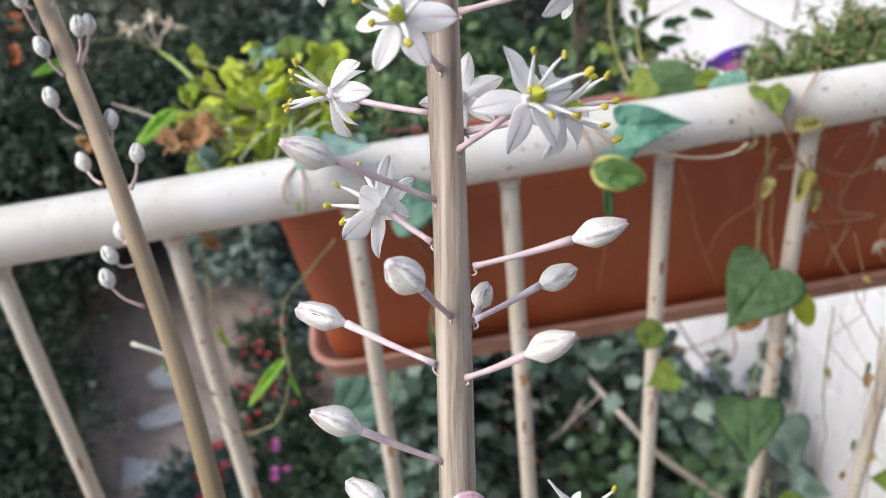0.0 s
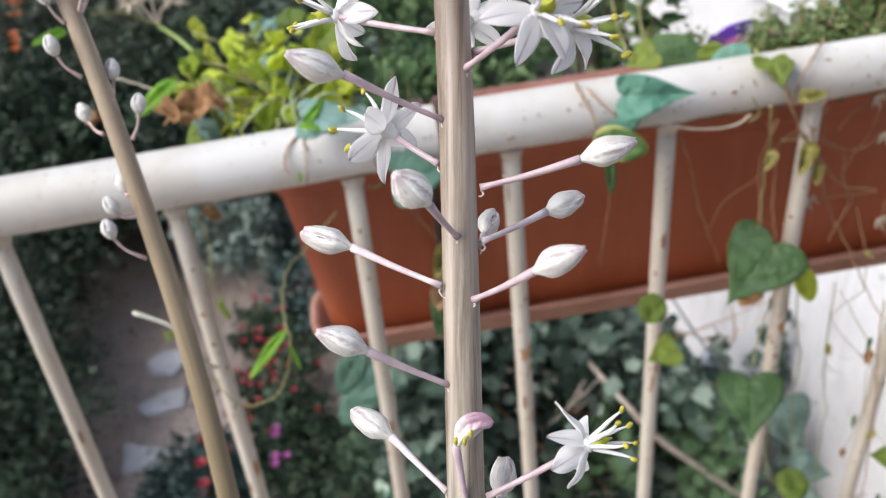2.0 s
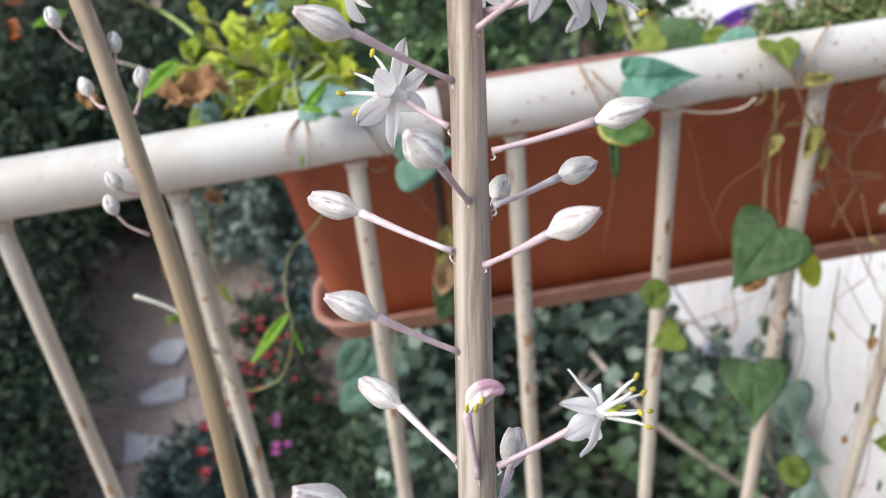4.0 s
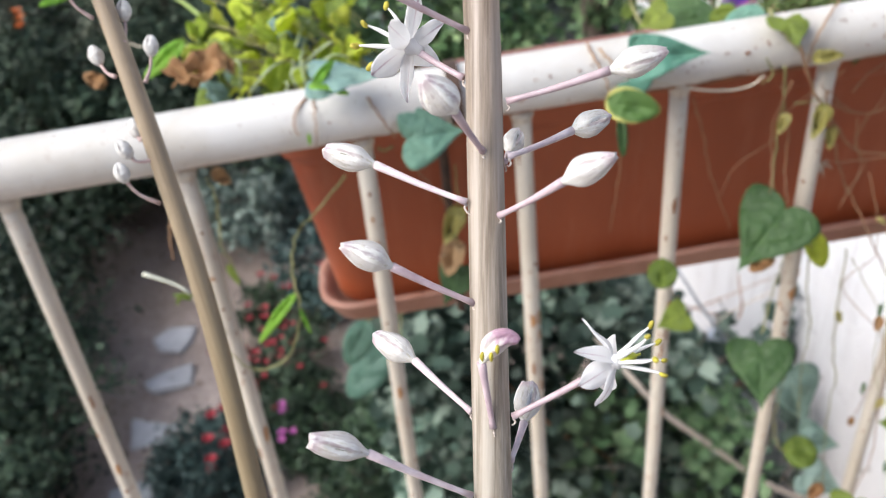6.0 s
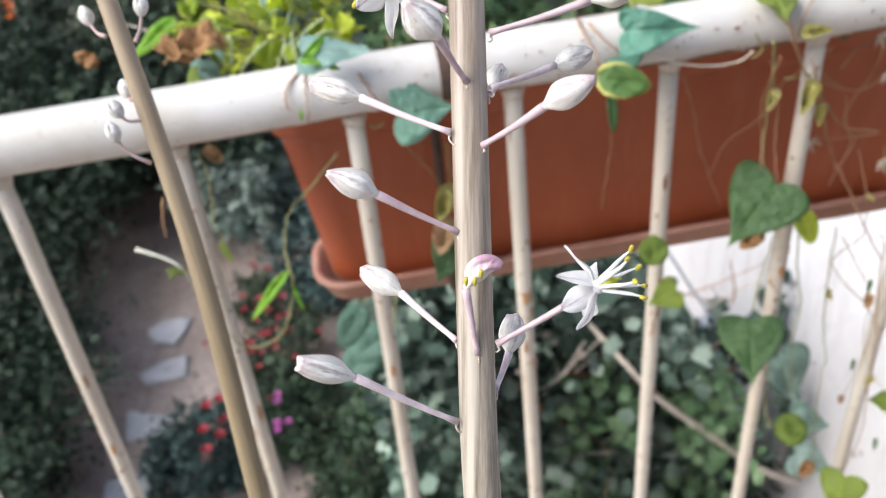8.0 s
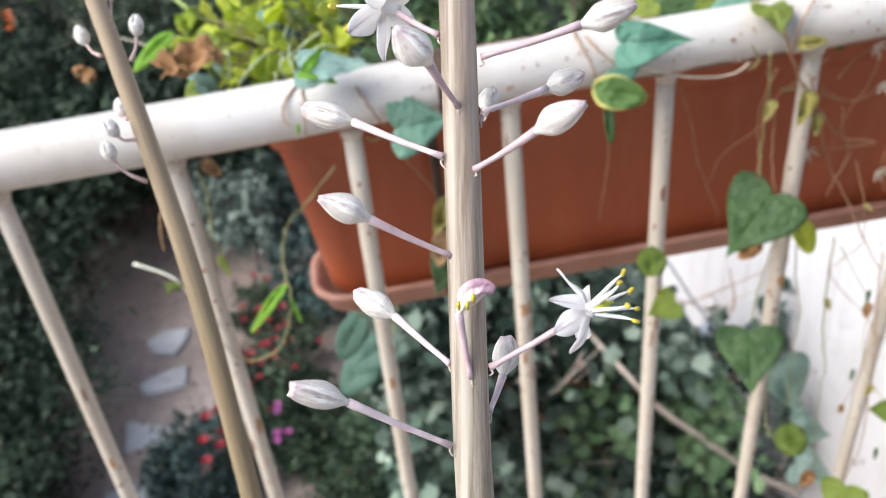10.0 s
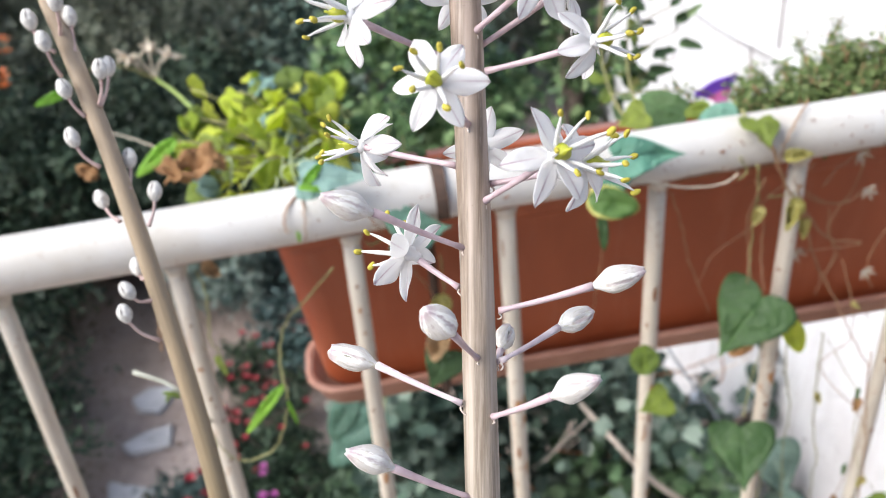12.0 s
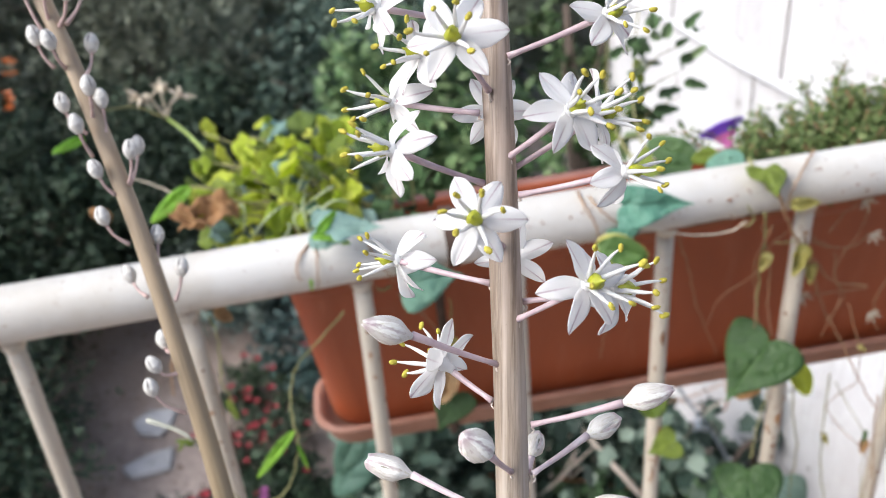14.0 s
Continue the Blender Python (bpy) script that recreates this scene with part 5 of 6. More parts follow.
def dry_calyx(place, size=0.010):
    """Five pale pointed husks round an empty flower base."""
    c = Vector(place)
    root = rod("dry_calyx", [c + Vector((0, 0, -0.002)), c, c + Vector((0, 0, 0.002))], [0.0008, 0.0016, 0.0008], VINE_PALE, glory_right, 7, "pale dried flower husk", 6)
    for k in range(5):
        a = k * 1.2566 + leaf_rnd.uniform(-0.2, 0.2)
        d = Vector((math.cos(a), -0.5, math.sin(a) - 0.2)).normalized()
        rod("husk", [c, c + d * size * 0.5, c + d * size + Vector((0, -0.001, -0.001))], [0.0008, 0.0014, 0.0003], VINE_PALE, root, 6, "", 6)
    return root


def dead_stalk(points, sprout):
    st = rod("dead_stalk", points, [0.0013, 0.0013, 0.0012, 0.0012, 0.0017], DEAD, glory_left, 8, "withered pale stalk", 18)
    for k in range(6):
        s = Vector(sprout) + Vector((leaf_rnd.uniform(-0.003, 0.003), 0, leaf_rnd.uniform(-0.002, 0.002)))
        piece("shred", L_BLADE_LIME, st, frame_of(s, TO_EYE, (leaf_rnd.uniform(-1, 1), 0, leaf_rnd.uniform(-1, 0.4)), 0.009))
    return st


# morning glory on the bars at the wall's side
leaf(glory_right, L_HEART, (0.334, 0.528, 0.864), (0.294, 0.518, 0.814), TO_EYE)
leaf(glory_right, L_HEART, (0.329, 0.523, 0.702), (0.327, 0.515, 0.613), TO_EYE)
leaf(glory_right, L_ROUND_LIME, (0.229, 0.540, 0.822), (0.227, 0.535, 0.789), TO_EYE)
leaf(glory_right, L_HEART_LIME, (0.251, 0.530, 0.758), (0.220, 0.525, 0.754), TO_EYE)
leaf(glory_right, L_ROUND_LIME, (0.383, 0.530, 0.517), (0.418, 0.530, 0.497), TO_EYE)
leaf(glory_right, L_OVAL_GREY, (0.483, 0.700, 0.443), (0.504, 0.700, 0.346), TO_EYE)
leaf(glory_right, L_OVAL_GREY, (0.560, 0.750, 0.231), (0.617, 0.740, 0.205), TO_EYE)
leaf(glory_right, L_OVAL_GREY, (0.580, 0.750, 0.133), (0.643, 0.740, 0.075), TO_EYE)
leaf(glory_right, L_HEART_LIME, (0.466, 0.500, 0.438), (0.462, 0.490, 0.383), TO_EYE)
leaf(glory_right, L_HEART_LIME, (0.496, 0.500, 0.562), (0.453, 0.490, 0.601), TO_EYE)
leaf(glory_right, L_OVAL_LIME, (0.372, 0.540, 0.820), (0.382, 0.535, 0.785), TO_EYE)
leaf(glory_right, L_DRY, (0.339, 0.545, 0.801), (0.319, 0.540, 0.788), TO_EYE)
leaf(glory_right, L_HEART_LIME, (0.319, 0.546, 1.034), (0.316, 0.517, 1.026), (0.05, -0.2, 1.0))
leaf(glory_right, L_CRISP, (0.338, 0.532, 1.004), (0.362, 0.530, 1.003), TO_EYE)
leaf(glory_right, L_CRISP, (0.336, 0.550, 0.947), (0.326, 0.545, 0.932), TO_EYE)
leaf(glory_right, L_CRISP, (0.365, 0.545, 0.953), (0.355, 0.540, 0.925), TO_EYE)
leaf(glory_right, L_CRISP, (0.385, 0.560, 0.920), (0.383, 0.555, 0.900), TO_EYE)
vine(glory_right, [(0.315, 0.530, 1.002), (0.330, 0.550, 0.964), (0.335, 0.560, 0.925), (0.336, 0.560, 0.884), (0.328, 0.540, 0.867)], 0.0011, VINE)
vine(glory_right, [(0.326, 0.550, 0.975), (0.344, 0.560, 0.923), (0.347, 0.560, 0.882), (0.340, 0.535, 0.862)], 0.0008, VINE_DRY)
vine(glory_right, [(0.322, 0.527, 1.022), (0.352, 0.542, 0.966), (0.385, 0.565, 0.926), (0.424, 0.580, 0.877), (0.461, 0.580, 0.864)], 0.0012, VINE_DRY)
vine(glory_right, [(0.364, 0.545, 0.960), (0.386, 0.560, 0.912), (0.415, 0.575, 0.851), (0.436, 0.570, 0.811), (0.448, 0.550, 0.777), (0.468, 0.540, 0.737)], 0.001, VINE_DRY)
vine(glory_right, [(0.373, 0.560, 0.884), (0.416, 0.575, 0.868), (0.462, 0.580, 0.861)], 0.0008, VINE_DRY)
vine(glory_right, [(0.385, 0.570, 0.938), (0.413, 0.585, 0.916), (0.442, 0.590, 0.906), (0.459, 0.590, 0.913)], 0.0008, VINE_DRY)
vine(glory_right, [(0.439, 0.505, 0.792), (0.446, 0.505, 0.728), (0.458, 0.505, 0.663), (0.467, 0.505, 0.576), (0.474, 0.505, 0.507), (0.464, 0.505, 0.438)], 0.0008, VINE_DRY)
vine(glory_right, [(0.366, 0.530, 0.817), (0.385, 0.550, 0.742), (0.404, 0.560, 0.675), (0.404, 0.560, 0.616), (0.393, 0.530, 0.569)], 0.0008, VINE)
vine(glory_right, [(0.323, 0.530, 0.988), (0.329, 0.560, 0.931), (0.334, 0.560, 0.890), (0.322, 0.535, 0.878)], 0.0007, VINE_DRY)
vine(glory_right, [(0.257, 0.565, 0.969), (0.279, 0.585, 0.917), (0.291, 0.590, 0.872), (0.322, 0.600, 0.795)], 0.0008, VINE_DRY)
vine(glory_right, [(0.207, 0.532, 1.009), (0.225, 0.531, 1.003), (0.257, 0.531, 0.992), (0.286, 0.532, 0.989), (0.300, 0.531, 0.997)], 0.0011, VINE_PALE)
vine(glory_right, [(0.315, 0.566, 1.035), (0.313, 0.546, 1.032), (0.318, 0.536, 1.022), (0.331, 0.532, 1.009)], 0.0013, VINE)
vine(glory_right, [(0.371, 0.562, 1.036), (0.349, 0.541, 1.028), (0.338, 0.533, 1.016), (0.340, 0.540, 0.994)], 0.001, VINE_DRY)
vine(glory_right, [(0.300, 0.532, 1.011), (0.309, 0.535, 0.995), (0.300, 0.533, 0.989)], 0.0008, VINE)
vine(glory_right, [(0.340, 0.550, 0.956), (0.347, 0.548, 0.956), (0.361, 0.545, 0.958)], 0.0008, VINE)
vine(glory_right, [(0.460, 0.590, 0.919), (0.448, 0.590, 0.907), (0.422, 0.585, 0.913), (0.381, 0.560, 0.948), (0.362, 0.550, 0.967)], 0.0007, VINE_DRY)
vine(glory_right, [(0.330, 0.525, 0.717), (0.348, 0.550, 0.735), (0.360, 0.560, 0.768), (0.358, 0.550, 0.811)], 0.0009, VINE)
vine(glory_right, [(0.392, 0.530, 0.511), (0.376, 0.530, 0.526), (0.377, 0.550, 0.551), (0.390, 0.565, 0.605)], 0.0008, VINE)
leaf(glory_right, L_POD, (0.437, 0.507, 0.746), (0.433, 0.503, 0.734), TO_EYE)
leaf(glory_right, L_POD, (0.442, 0.507, 0.636), (0.439, 0.503, 0.623), TO_EYE)
leaf(glory_right, L_POD, (0.497, 0.507, 0.492), (0.494, 0.503, 0.475), TO_EYE)
vine(glory_right, [(0.466, 0.590, 0.984), (0.442, 0.580, 0.965), (0.416, 0.570, 0.960), (0.397, 0.560, 0.950)], 0.0008, VINE_DRY)
vine(glory_right, [(0.488, 0.580, 0.879), (0.476, 0.580, 0.853), (0.474, 0.580, 0.829), (0.485, 0.580, 0.801)], 0.0008, VINE_DRY)
dry_calyx((0.441, 0.578, 0.964))
dry_calyx((0.455, 0.578, 0.925))
dry_calyx((0.471, 0.578, 0.829))
dry_calyx((0.393, 0.578, 0.868))
# thin tendrils over the flower box and before the wall
tendril_rnd = random.Random(61)
for k in range(5):
    x, z = tendril_rnd.uniform(0.40, 0.60), tendril_rnd.uniform(0.90, 0.97)
    pts, step = [(x, 0.588, z)], tendril_rnd.uniform(-0.03, 0.04)
    for j in range(4):
        x, z = x + step + tendril_rnd.gauss(0, 0.012), z - tendril_rnd.uniform(0.008, 0.04)
        pts.append((x, 0.588 - 0.004 * j + tendril_rnd.gauss(0, 0.003), z))
    vine(glory_right, pts, tendril_rnd.choice((0.0005, 0.0006, 0.0007)), VINE_DRY)
for k in range(6):
    x, z = tendril_rnd.uniform(0.40, 0.60), tendril_rnd.uniform(0.74, 0.86)
    pts = [(x, 0.575, z)]
    for j in range(6):
        x, z = x + tendril_rnd.gauss(0.006, 0.012), z - tendril_rnd.uniform(0.03, 0.075)
        pts.append((x, 0.56 + tendril_rnd.gauss(0, 0.012), z))
    vine(glory_right, pts, tendril_rnd.choice((0.0005, 0.0006, 0.0008)), (VINE, VINE_DRY, VINE)[k % 3])
    for j in range(1, 7, 3 if k % 2 else 5):
        b = Vector(pts[j])
        e = b + Vector((tendril_rnd.gauss(0, 0.010), -0.004, -tendril_rnd.uniform(0.006, 0.018)))
        leaf(glory_right, (L_POD, L_CRISP, L_DRY, L_OVAL_GREEN)[(j + k) % 4], b, e, TO_EYE)
# leaves on the handrail and round the flower box
leaf(glory_middle, L_WIDE_TEAL, (0.194, 0.530, 1.033), (0.256, 0.540, 1.019), TO_EYE)
leaf(glory_middle, L_ROUND_TEAL, (0.208, 0.532, 1.010), (0.181, 0.528, 1.021), TO_EYE)
leaf(glory_middle, L_HEART_LIME, (0.234, 0.575, 1.043), (0.210, 0.570, 1.039), TO_EYE)
leaf(glory_middle, L_OVAL_GREEN, (0.275, 0.585, 1.028), (0.239, 0.580, 1.033), TO_EYE)
leaf(glory_middle, L_OVAL_GREEN, (0.313, 0.660, 0.986), (0.264, 0.660, 1.013), TO_EYE)
leaf(glory_middle, L_OVAL_DEEP, (0.314, 0.620, 1.016), (0.290, 0.620, 1.010), TO_EYE)
leaf(glory_middle, L_OVAL_TEAL, (0.330, 0.600, 1.017), (0.298, 0.600, 1.017), TO_EYE)
leaf(glory_middle, L_OVAL_RIM, (0.171, 0.530, 1.000), (0.213, 0.528, 0.986), TO_EYE)
leaf(glory_middle, L_BLADE_RIM, (0.184, 0.532, 0.981), (0.183, 0.532, 0.946), TO_EYE)
leaf(glory_middle, L_HEART_MINT, (0.016, 0.530, 0.996), (0.058, 0.526, 0.998), TO_EYE)
leaf(glory_middle, L_HEART, (0.053, 0.600, 0.807), (0.030, 0.592, 0.769), TO_EYE)
leaf(glory_middle, L_CRISP, (0.057, 0.595, 0.881), (0.039, 0.588, 0.849), TO_EYE)
leaf(glory_middle, L_DRY, (0.053, 0.600, 0.839), (0.039, 0.595, 0.804), TO_EYE)
vine(glory_middle, [(0.165, 0.559, 1.036), (0.167, 0.542, 1.029), (0.172, 0.534, 1.018), (0.175, 0.532, 1.004)], 0.001, VINE_DRY)
vine(glory_middle, [(0.172, 0.551, 1.034), (0.181, 0.537, 1.024), (0.193, 0.532, 1.013)], 0.0009, VINE_DRY)
vine(glory_middle, [(0.186, 0.535, 0.977), (0.198, 0.570, 0.912), (0.199, 0.590, 0.851), (0.199, 0.600, 0.817)], 0.0006, VINE_DRY)
vine(glory_middle, [(0.254, 0.700, 1.003), (0.304, 0.730, 0.986), (0.367, 0.760, 0.963), (0.396, 0.775, 0.944)], 0.001, VINE)
vine(glory_middle, [(0.011, 0.580, 0.952), (0.026, 0.590, 0.923), (0.041, 0.595, 0.893), (0.049, 0.595, 0.867)], 0.0009, VINE_DRY)
vine(glory_middle, [(0.043, 0.600, 0.804), (0.049, 0.600, 0.837), (0.055, 0.598, 0.876), (0.056, 0.595, 0.926)], 0.001, VINE)
# left end of the flower box
leaf(glory_left, L_PALE_TEAL, (-0.045, 0.540, 1.053), (0.003, 0.530, 1.045), (0.0, -0.5, 0.87))
leaf(glory_left, L_TONGUE, (-0.046, 0.530, 1.053), (-0.028, 0.536, 1.066), TO_EYE)
leaf(glory_left, L_TONGUE, (-0.049, 0.525, 1.055), (-0.024, 0.525, 1.043), (0.2, -0.2, 1.0))
leaf(glory_left, L_HEART_TEAL, (-0.039, 0.620, 1.011), (-0.063, 0.640, 1.022), TO_EYE)
leaf(glory_left, L_NARROW, (-0.095, 0.510, 0.883), (-0.131, 0.500, 0.850), TO_EYE)
leaf(glory_left, L_NARROW, (-0.095, 0.510, 0.866), (-0.090, 0.505, 0.842), TO_EYE)
leaf(glory_left, L_BLADE_BRIGHT, (-0.143, 0.620, 1.066), (-0.177, 0.610, 1.046), TO_EYE)
leaf(glory_left, L_BLADE_BRIGHT, (-0.223, 0.660, 1.105), (-0.247, 0.650, 1.101), TO_EYE)
leaf(glory_left, L_DRY, (-0.108, 0.605, 1.043), (-0.156, 0.600, 1.034), (0.1, -0.2, 1.0))
leaf(glory_left, L_DRY, (-0.157, 0.610, 1.052), (-0.130, 0.600, 1.024), (-0.5, -0.3, 0.7))
leaf(glory_left, L_DRY, (-0.237, 0.700, 1.005), (-0.252, 0.700, 1.019), TO_EYE)
leaf(glory_left, L_DRY, (-0.144, 0.580, 0.971), (-0.132, 0.570, 0.961), TO_EYE)
leaf(glory_left, L_BLADE_LIME, (-0.150, 0.550, 0.895), (-0.144, 0.545, 0.875), TO_EYE)
leaf(glory_left, L_BLADE_BRIGHT, (-0.057, 0.532, 1.014), (-0.058, 0.530, 1.005), TO_EYE)
vine(glory_left, [(-0.052, 0.553, 1.035), (-0.062, 0.542, 1.030), (-0.066, 0.535, 1.022), (-0.065, 0.532, 1.014)], 0.0010, VINE_DRY)
vine(glory_left, [(-0.049, 0.551, 1.035), (-0.050, 0.535, 1.022), (-0.053, 0.533, 1.000)], 0.0007, VINE_DRY)
vine(glory_left, [(-0.009, 0.543, 1.030), (-0.001, 0.533, 1.015), (0.007, 0.534, 0.997)], 0.0009, VINE_DRY)
vine(glory_left, [(-0.039, 0.580, 0.943), (-0.070, 0.585, 0.909), (-0.087, 0.570, 0.903), (-0.095, 0.550, 0.894), (-0.097, 0.530, 0.880), (-0.095, 0.515, 0.864), (-0.104, 0.505, 0.839), (-0.117, 0.500, 0.822), (-0.140, 0.500, 0.816), (-0.154, 0.500, 0.829), (-0.162, 0.500, 0.859)], 0.001, VINE)
vine(glory_left, [(-0.149, 0.570, 0.970), (-0.144, 0.560, 0.959), (-0.147, 0.555, 0.932), (-0.150, 0.550, 0.913), (-0.146, 0.550, 0.897), (-0.145, 0.545, 0.879)], 0.0009, VINE)
vine(glory_left, [(-0.182, 0.550, 0.949), (-0.188, 0.550, 0.928), (-0.191, 0.550, 0.910)], 0.0012, VINE_DRY)
vine(glory_left, [(0.004, 0.560, 0.975), (-0.003, 0.560, 0.972), (-0.008, 0.560, 0.976)], 0.0012, VINE)
# seed head on a long stalk
seed_head([(-0.102, 0.660, 1.012), (-0.146, 0.760, 1.026), (-0.180, 0.860, 1.013), (-0.213, 0.944, 1.000)], [(-0.237, 0.950, 1.028), (-0.213, 0.955, 1.036), (-0.192, 0.950, 1.022)])
vine(glory_left, [(-0.213, 0.944, 1.000), (-0.240, 0.930, 1.024), (-0.268, 0.900, 1.038)], 0.0014, VINE)
vine(glory_left, [(-0.174, 0.700, 1.021), (-0.196, 0.720, 1.025), (-0.225, 0.740, 1.030)], 0.0008, VINE_PALE)
# dead flower stalk on the tall spike
dead_stalk([(-0.1724, 0.5530, 0.8191), (-0.1648, 0.4900, 0.8959), (-0.1580, 0.4520, 0.9452), (-0.1667, 0.4550, 0.9549), (-0.1882, 0.4640, 0.9627)], (-0.1634, 0.4500, 0.9482))
VIOLET_AT, VIOLET_WAY = (0.418, 0.790, 0.918), (-0.167, 0.687, 0.725)


# ---- plants in the flower box ----
def lime_plant():
    root = tagged(new("trailing_plant"), "yellow green leafy plant growing over the flower box end", "potted plant")
    shapes = [leaf_mesh("leaf", m, k, f, d, 4, 36, 0.02, 0.13) for m, k, f, d in ((LIME, "lobed", 0.3, 0.2), (LIME, "heart", 0.7, 0.3), (LIME_DEEP, "lobed", 0.3, 0.5), (LIME, "lobed", 0.8, -0.2), (PALE_TEAL, "lobed", 0.3, 0.3), (LIME_DEEP, "heart", 0.6, 0.3), (LEAFY, "lobed", 0.4, 0.3), (HEART, "heart", 0.4, 0.3))]
    rnd = random.Random(21)
    foot = Vector((0.0, 0.68, 0.908))
    for k in range(215):
        y = rnd.uniform(0.60, 0.755)
        dull = k % 5 == 4
        if dull:
            x, z = rnd.uniform(-0.03, 0.065), rnd.uniform(0.975, 1.022)
        elif k % 9 == 0:
            x, z = rnd.gauss(-0.139, 0.008), rnd.uniform(1.022, 1.058)
        elif k % 9 == 1:
            x, z = rnd.uniform(-0.15, -0.10), rnd.uniform(0.985, 1.018)
        else:
            x = rnd.uniform(-0.112, -0.012)
            z = rnd.uniform(0.98, 1.046 + 0.030 * math.sin(math.pi * min(1.0, (x + 0.122) / 0.10)) + 0.008 * math.sin(x * 190))
        p = Vector((x, y, z))
        s = rnd.choice((0.011, 0.015, 0.019, 0.022, 0.026)) * rnd.uniform(0.85, 1.15)
        m = frame_of(p, (rnd.gauss(0, 0.6), -0.5 + rnd.gauss(0, 0.5), 0.7 + rnd.gauss(0, 0.35)), (rnd.gauss(0, 1), rnd.gauss(-0.3, 1), rnd.gauss(-0.3, 0.6)), s)
        piece("leaf", shapes[7 if dull and k % 2 else 6 if dull else (0, 1, 3, 0, 5, 1, 3, 2, 0, 1, 3, 0, 2, 4, 6)[k % 15]], root, m)
        if k % 3 == 0:
            b = foot + Vector((rnd.uniform(-0.04, 0.06), rnd.uniform(-0.03, 0.03), 0))
            mid = b.lerp(p, 0.5) + Vector((0, 0, 0.03))
            rod("leaf_stalk", [b, mid, p], [0.0014, 0.0011, 0.0008], VINE, root, 6, "", 8)
    for k in range(14):
        a = Vector((rnd.uniform(-0.13, -0.03), rnd.uniform(0.59, 0.62), rnd.uniform(1.0, 1.03)))
        e = a + Vector((rnd.uniform(-0.025, 0.04), rnd.uniform(-0.01, 0.03), rnd.uniform(-0.02, 0.035)))
        bow = Vector((rnd.uniform(-0.01, 0.01), -0.004, rnd.uniform(0.006, 0.018)))
        rod("leaf_stalk", [a, a.lerp(e, 0.35) + bow, a.lerp(e, 0.7) + bow, e], [0.0012, 0.0011, 0.0009, 0.0006], STALK_PALE, root, 6, "pale green bare stalk", 12)
    return root


lime_plant()


def fine_bush():
    root = tagged(new("small_leaved_bush"), "low green bush with tiny leaves in the flower box", "potted plant")
    rnd = random.Random(31)
    tips = []
    for k in range(240):
        b = Vector((rnd.uniform(0.375, 0.80), rnd.uniform(0.645, 0.72), 0.908))
        h = 0.972 + 0.026 * math.sin((b.x - 0.36) * 7) + rnd.uniform(0, 0.024)
        e = Vector((b.x + rnd.gauss(-0.01, 0.02), b.y + rnd.gauss(-0.005, 0.025), h))
        pts = smooth_line([b, b.lerp(e, 0.5) + Vector((rnd.gauss(0, 0.008), 0, 0.01)), e], 7)
        piece("twig", mesh_of("twig", *tube(pts, [0.0009] * 7, 5), VINE_DRY), root)
        for q in np.linspace(0.45, 1.0, 34):
            p = pts[int(q * 6)].lerp(pts[min(6, int(q * 6) + 1)], q * 6 % 1)
            for _ in range(3):
                tips.append((p.x + rnd.gauss(0, 0.005), p.y + rnd.gauss(0, 0.005), p.z + rnd.gauss(0, 0.004)))
    tagged(piece("leaves", scatter("leaves", tips, 0.0066 * rng.uniform(0.6, 1.3, len(tips)), FINELEAF, 0.6), root), kind="stuff")
    return root


fine_bush()


def trumpet_flower(centre, facing, size):
    root = tagged(new("morning_glory_flower"), "violet trumpet flower with a pink throat", "flower")
    n, segs = 12, 30
    verts, faces = [], []
    for layer in (0, 1):
        for i in range(n):
            u = i / (n - 1)
            r = 0.06 + 0.44 * u ** 1.7
            for k in range(segs):
                a = 2 * math.pi * k / segs
                rr = r * (1 + 0.05 * u * math.cos(5 * a)) - layer * 0.012
                verts.append((rr * math.cos(a), rr * math.sin(a), u * 0.62 - 0.03 * u ** 4 * (1 + 0.6 * math.cos(5 * a)) + layer * 0.004))
    m = n * segs
    idx = []
    for i in range(n - 1):
        for k in range(segs):
            a, b = i * segs + k, i * segs + (k + 1) % segs
            faces.append((a, b, b + segs, a + segs))
            faces.append((m + a, m + a + segs, m + b + segs, m + b))
            idx += [1 if i < 7 else 0] * 2
    for k in range(segs):
        a, b = (n - 1) * segs + k, (n - 1) * segs + (k + 1) % segs
        faces.append((a, b, m + b, m + a))
        idx.append(0)
    pose_m = frame_of(centre, facing, (1, 0, 0.2), size)
    piece("trumpet", mesh_of("trumpet", verts, faces, [VIOLET, THROAT], True, idx), root, pose_m)
    c = Vector(centre)
    f = Vector(facing).normalized()
    rod("calyx", [c - f * size * 0.14, c - f * size * 0.04, c + f * size * 0.07], [0.0016, 0.0034, 0.0036], HEART, root, 8, "", 8)
    rod("flower_stalk", [c - f * size * 0.1, c - f * 0.02 + Vector((0.005, 0, -0.012)), (c.x + 0.02, 0.735, 0.93)], [0.0014, 0.0012, 0.0014], VINE, root, 7, "", 14)
    return root


trumpet_flower(VIOLET_AT, VIOLET_WAY, 0.052)


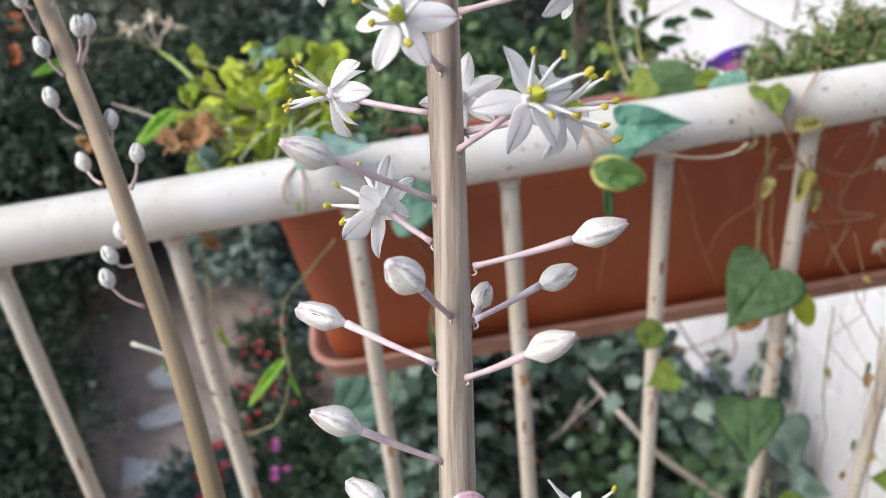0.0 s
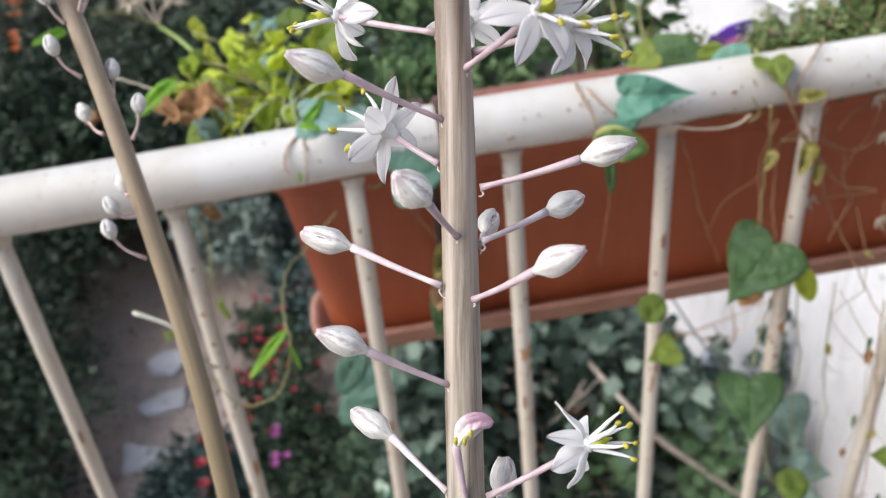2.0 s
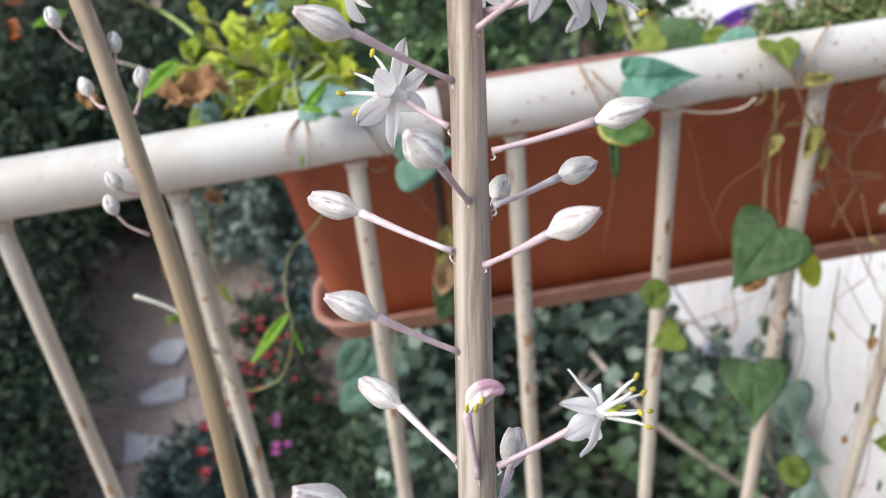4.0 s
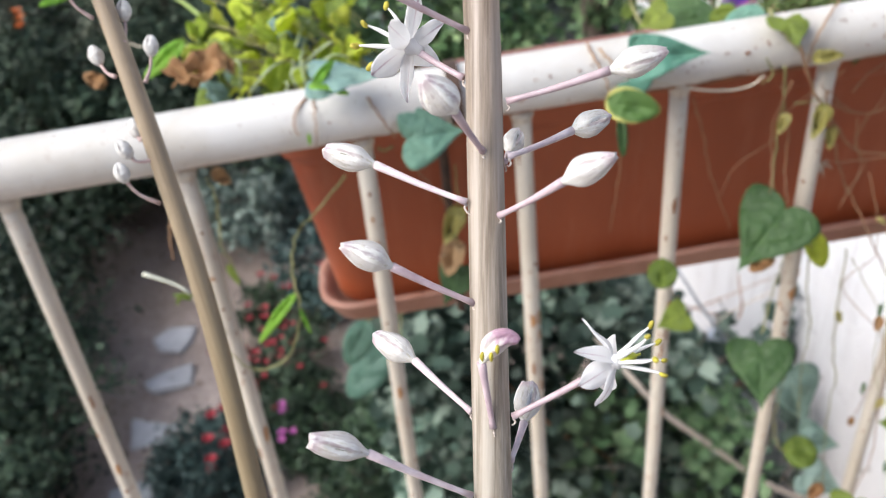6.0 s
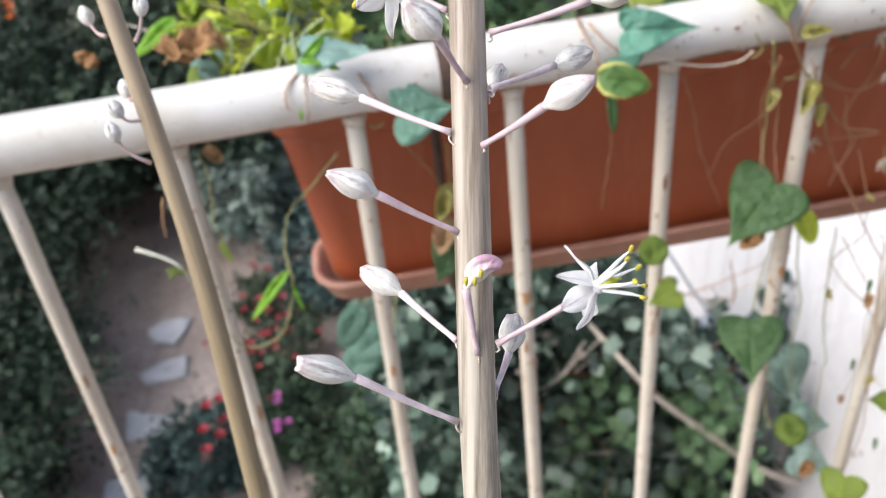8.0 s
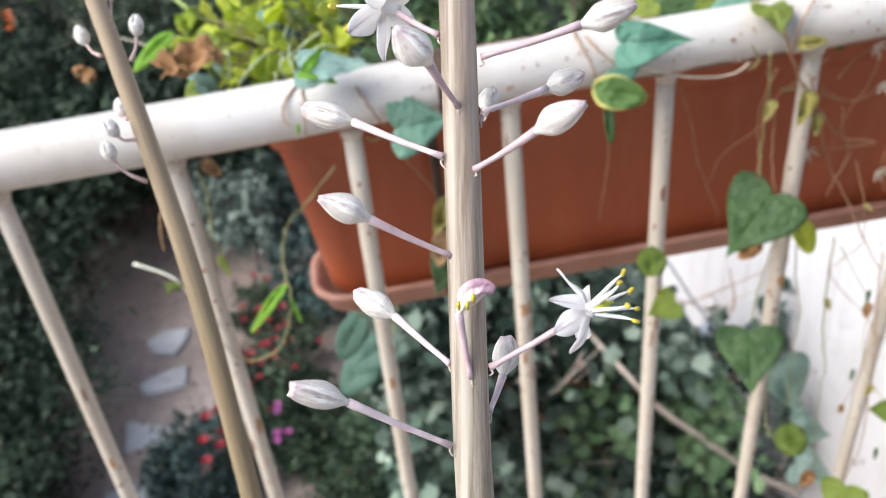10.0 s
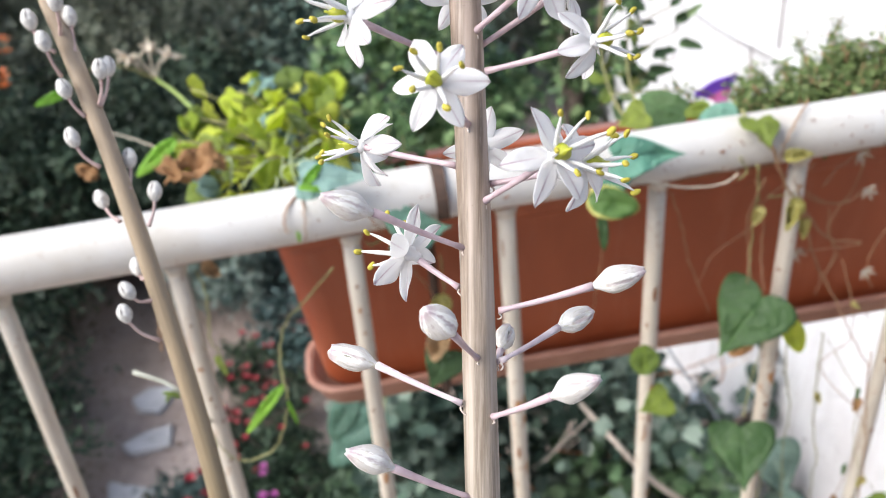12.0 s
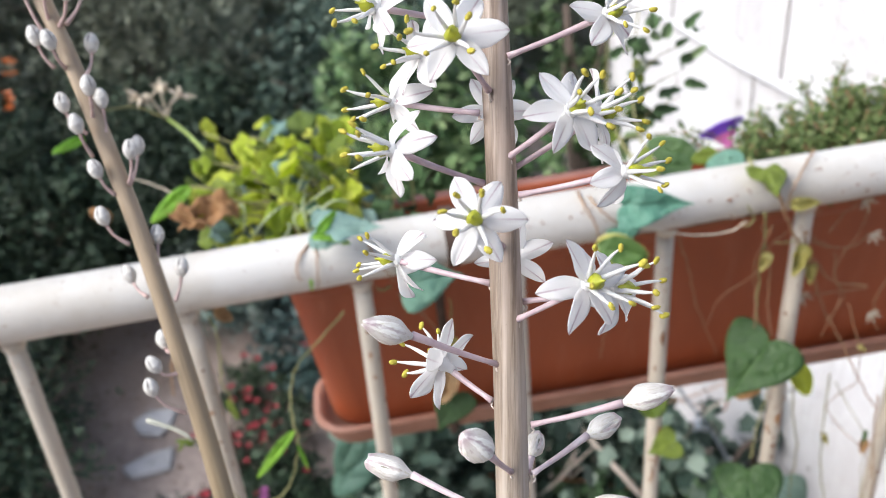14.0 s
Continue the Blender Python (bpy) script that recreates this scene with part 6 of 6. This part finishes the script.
def wall_sprig():
    root = tagged(new("leafy_twig"), "thin twig with dark green pointed leaves before the wall", "twig")
    rod("twig", [(0.36, 0.755, 0.93), (0.345, 0.86, 0.90), (0.352, 0.93, 0.93), (0.362, 0.955, 0.985), (0.37, 0.965, 1.05)], [0.0022, 0.002, 0.0016, 0.0012, 0.0008], VINE, root, 7, "", 26)
    for k in range(3):
        z = 0.90 + 0.035 * k
        rod("twig", [(0.350 + 0.004 * k, 0.92, z), (0.385, 0.94, z + 0.012), (0.425, 0.95, z + 0.02)], [0.0012, 0.001, 0.0006], VINE, root, 6, "", 10)
    rnd = random.Random(3)
    for k in range(30):
        t = rnd.random()
        b = Vector((0.345 + 0.085 * rnd.random() ** 1.5, 0.935 + rnd.uniform(-0.02, 0.02), 0.88 + 0.15 * t))
        piece("leaf", L_TWIG, root, frame_of(b, (rnd.gauss(0, 0.5), -0.6, 0.6 + rnd.gauss(0, 0.3)), (0.6 + rnd.gauss(0, 0.5), 0, rnd.gauss(-0.1, 0.5)), rnd.uniform(0.018, 0.034)))
    for k in range(34):
        b = Vector((0.300 + 0.07 * rnd.random(), 0.93 + rnd.uniform(-0.05, 0.03), 0.855 + 0.20 * rnd.random()))
        piece("leaf", L_TWIG_PALE if k % 3 == 0 else L_TWIG, root, frame_of(b, (rnd.gauss(0, 0.5), -0.6, 0.6 + rnd.gauss(0, 0.3)), (rnd.gauss(0, 0.6), 0, rnd.gauss(-0.3, 0.5)), rnd.uniform(0.013, 0.028)))
    rod("twig", [(0.33, 0.735, 0.935), (0.32, 0.85, 0.90), (0.318, 0.93, 0.95), (0.325, 0.94, 1.07)], [0.002, 0.0018, 0.0014, 0.0008], VINE, root, 7, "", 22)
    return root


L_TWIG_PALE = leaf_mesh("leaf", LIME_DEEP, "ovate", 0.25, 0.2, 2, 14)
L_TWIG = leaf_mesh("leaf", LEAFY, "pointed", 0.5, 0.35, 4, 22, 0.012, 0.16)
wall_sprig()


# ---- things by the white wall ----
def cable(name, label, points, r, mat, category):
    return tagged(rod(name, points, r, mat, None, 8, "", 40), label, category)


cable("cable", "white painted cable running down the white wall", [(1.195, 3.35, 0.29), (1.191, 2.714, 0.352), (1.190, 2.287, 0.372), (1.190, 1.946, 0.405), (1.190, 1.2, 0.45)], 0.011, CABLE, "cable")
# Three thin rods added for the dark upright lines on the wall.
cable("cable", "thin grey line on the white wall, drawn as a rod", [(1.194, 2.03, 1.6), (1.193, 2.03, 0.64), (1.193, 2.03, 0.42)], 0.005, LINE_GREY, "cable")
cable("cable", "thin grey line down the white wall, drawn as a rod", [(1.194, 2.173, 0.40), (1.193, 2.17, 0.25), (1.193, 2.16, -0.10)], 0.004, LINE_GREY, "cable")
cable("cable", "thin grey line down the white wall, drawn as a rod", [(1.194, 2.75, 1.4), (1.193, 2.775, 0.43), (1.193, 2.80, 0.36)], 0.005, LINE_GREY, "cable")
# Added tube, standing in for bluish wall glimpsed between the ivy leaves.
cable("wall_glimpse", "pale blue tube for a glimpse of wall behind the ivy", [(0.985, 1.88, GROUND), (0.98, 1.86, -1.2), (0.965, 1.85, -0.66)], 0.026, GLIMPSE, "pipe")
cable("branch", "bare pale grey branch in front of the ivy", [(0.44, 1.62, -0.25), (0.5517, 1.45, -0.366), (0.644, 1.44, -0.514), (0.768, 1.43, -0.658), (0.924, 1.42, -0.847), (1.12, 1.45, -1.053), (1.17, 1.7, -1.25)], [0.006, 0.008, 0.0085, 0.009, 0.009, 0.009, 0.008], TWIG, "branch")
cable("branch", "thin bare reddish twig in front of the ivy", [(0.18, 1.62, -0.36), (0.293, 1.5, -0.47), (0.386, 1.47, -0.58), (0.50, 1.50, -0.67), (0.66, 1.62, -0.76)], 0.0035, BARK_RED, "branch")
# Dark thin vine by the wall, drawn as a blue grey rod.
cable("cable", "thin blue grey vine leaning by the wall", [(0.62, 1.60, 0.02), (0.659, 1.5, -0.037), (0.735, 1.5, -0.185), (0.8265, 1.5, -0.35), (0.92, 1.52, -0.55), (1.1, 1.6, -0.9), (1.15, 1.7, GROUND)], 0.0035, VINE_BLUE, "hose")


def wall_ivy():
    root = tagged(new("ivy"), "grey green ivy shoots hanging on the white wall", "ivy")
    rnd = random.Random(8)
    pts, n = [], 0
    for k in range(4):
        x0, y0, z0 = rnd.uniform(0.98, 1.14), rnd.uniform(1.4, 2.0), rnd.uniform(-0.75, -0.45)
        line = smooth_line([(x0, y0 + 0.1, z0 - 0.7), (x0 + 0.04, y0 + 0.03, z0 - 0.3), (x0 + rnd.uniform(-0.08, 0.08), y0, z0)], 12)
        piece("shoot", mesh_of("shoot", *tube(line, [0.005 - 0.0003 * i for i in range(12)], 6), TWIG), root)
        for p in line:
            for _ in range(4):
                pts.append((p.x + rnd.gauss(0, 0.02), p.y + rnd.gauss(0, 0.02), p.z + rnd.gauss(0, 0.025)))
    tagged(piece("leaves", scatter("leaves", pts, 0.055 * rng.uniform(0.6, 1.2, len(pts)), GREYLEAF, 0.5, "ivy"), root), kind="stuff")
    return root


wall_ivy()


def large_leaf_shoot(foot, tips, mat, label):
    root = tagged(new("leafy_shoot"), label, "climbing vine")
    me = leaf_mesh("leaf", mat, "ovate", 0.2, 0.2)
    foot = Vector(foot)
    for b, t in tips:
        b = Vector(b)
        rod("shoot", [foot, foot.lerp(b, 0.6) + Vector((0, 0.03, 0.02)), b], [0.003, 0.002, 0.0012], VINE, root, 6, "", 12)
        leaf(root, me, b, t, TO_EYE)
    return root


large_leaf_shoot((0.0, 1.6, -0.1), [((-0.065, 0.90, 0.495), (-0.105, 0.90, 0.42)), ((-0.03, 1.25, 0.12), (-0.12, 1.25, 0.05)), ((-0.07, 1.35, 0.0), (-0.16, 1.33, -0.09))], TEAL_DULL, "grey green broad leaves hanging below the flower box")
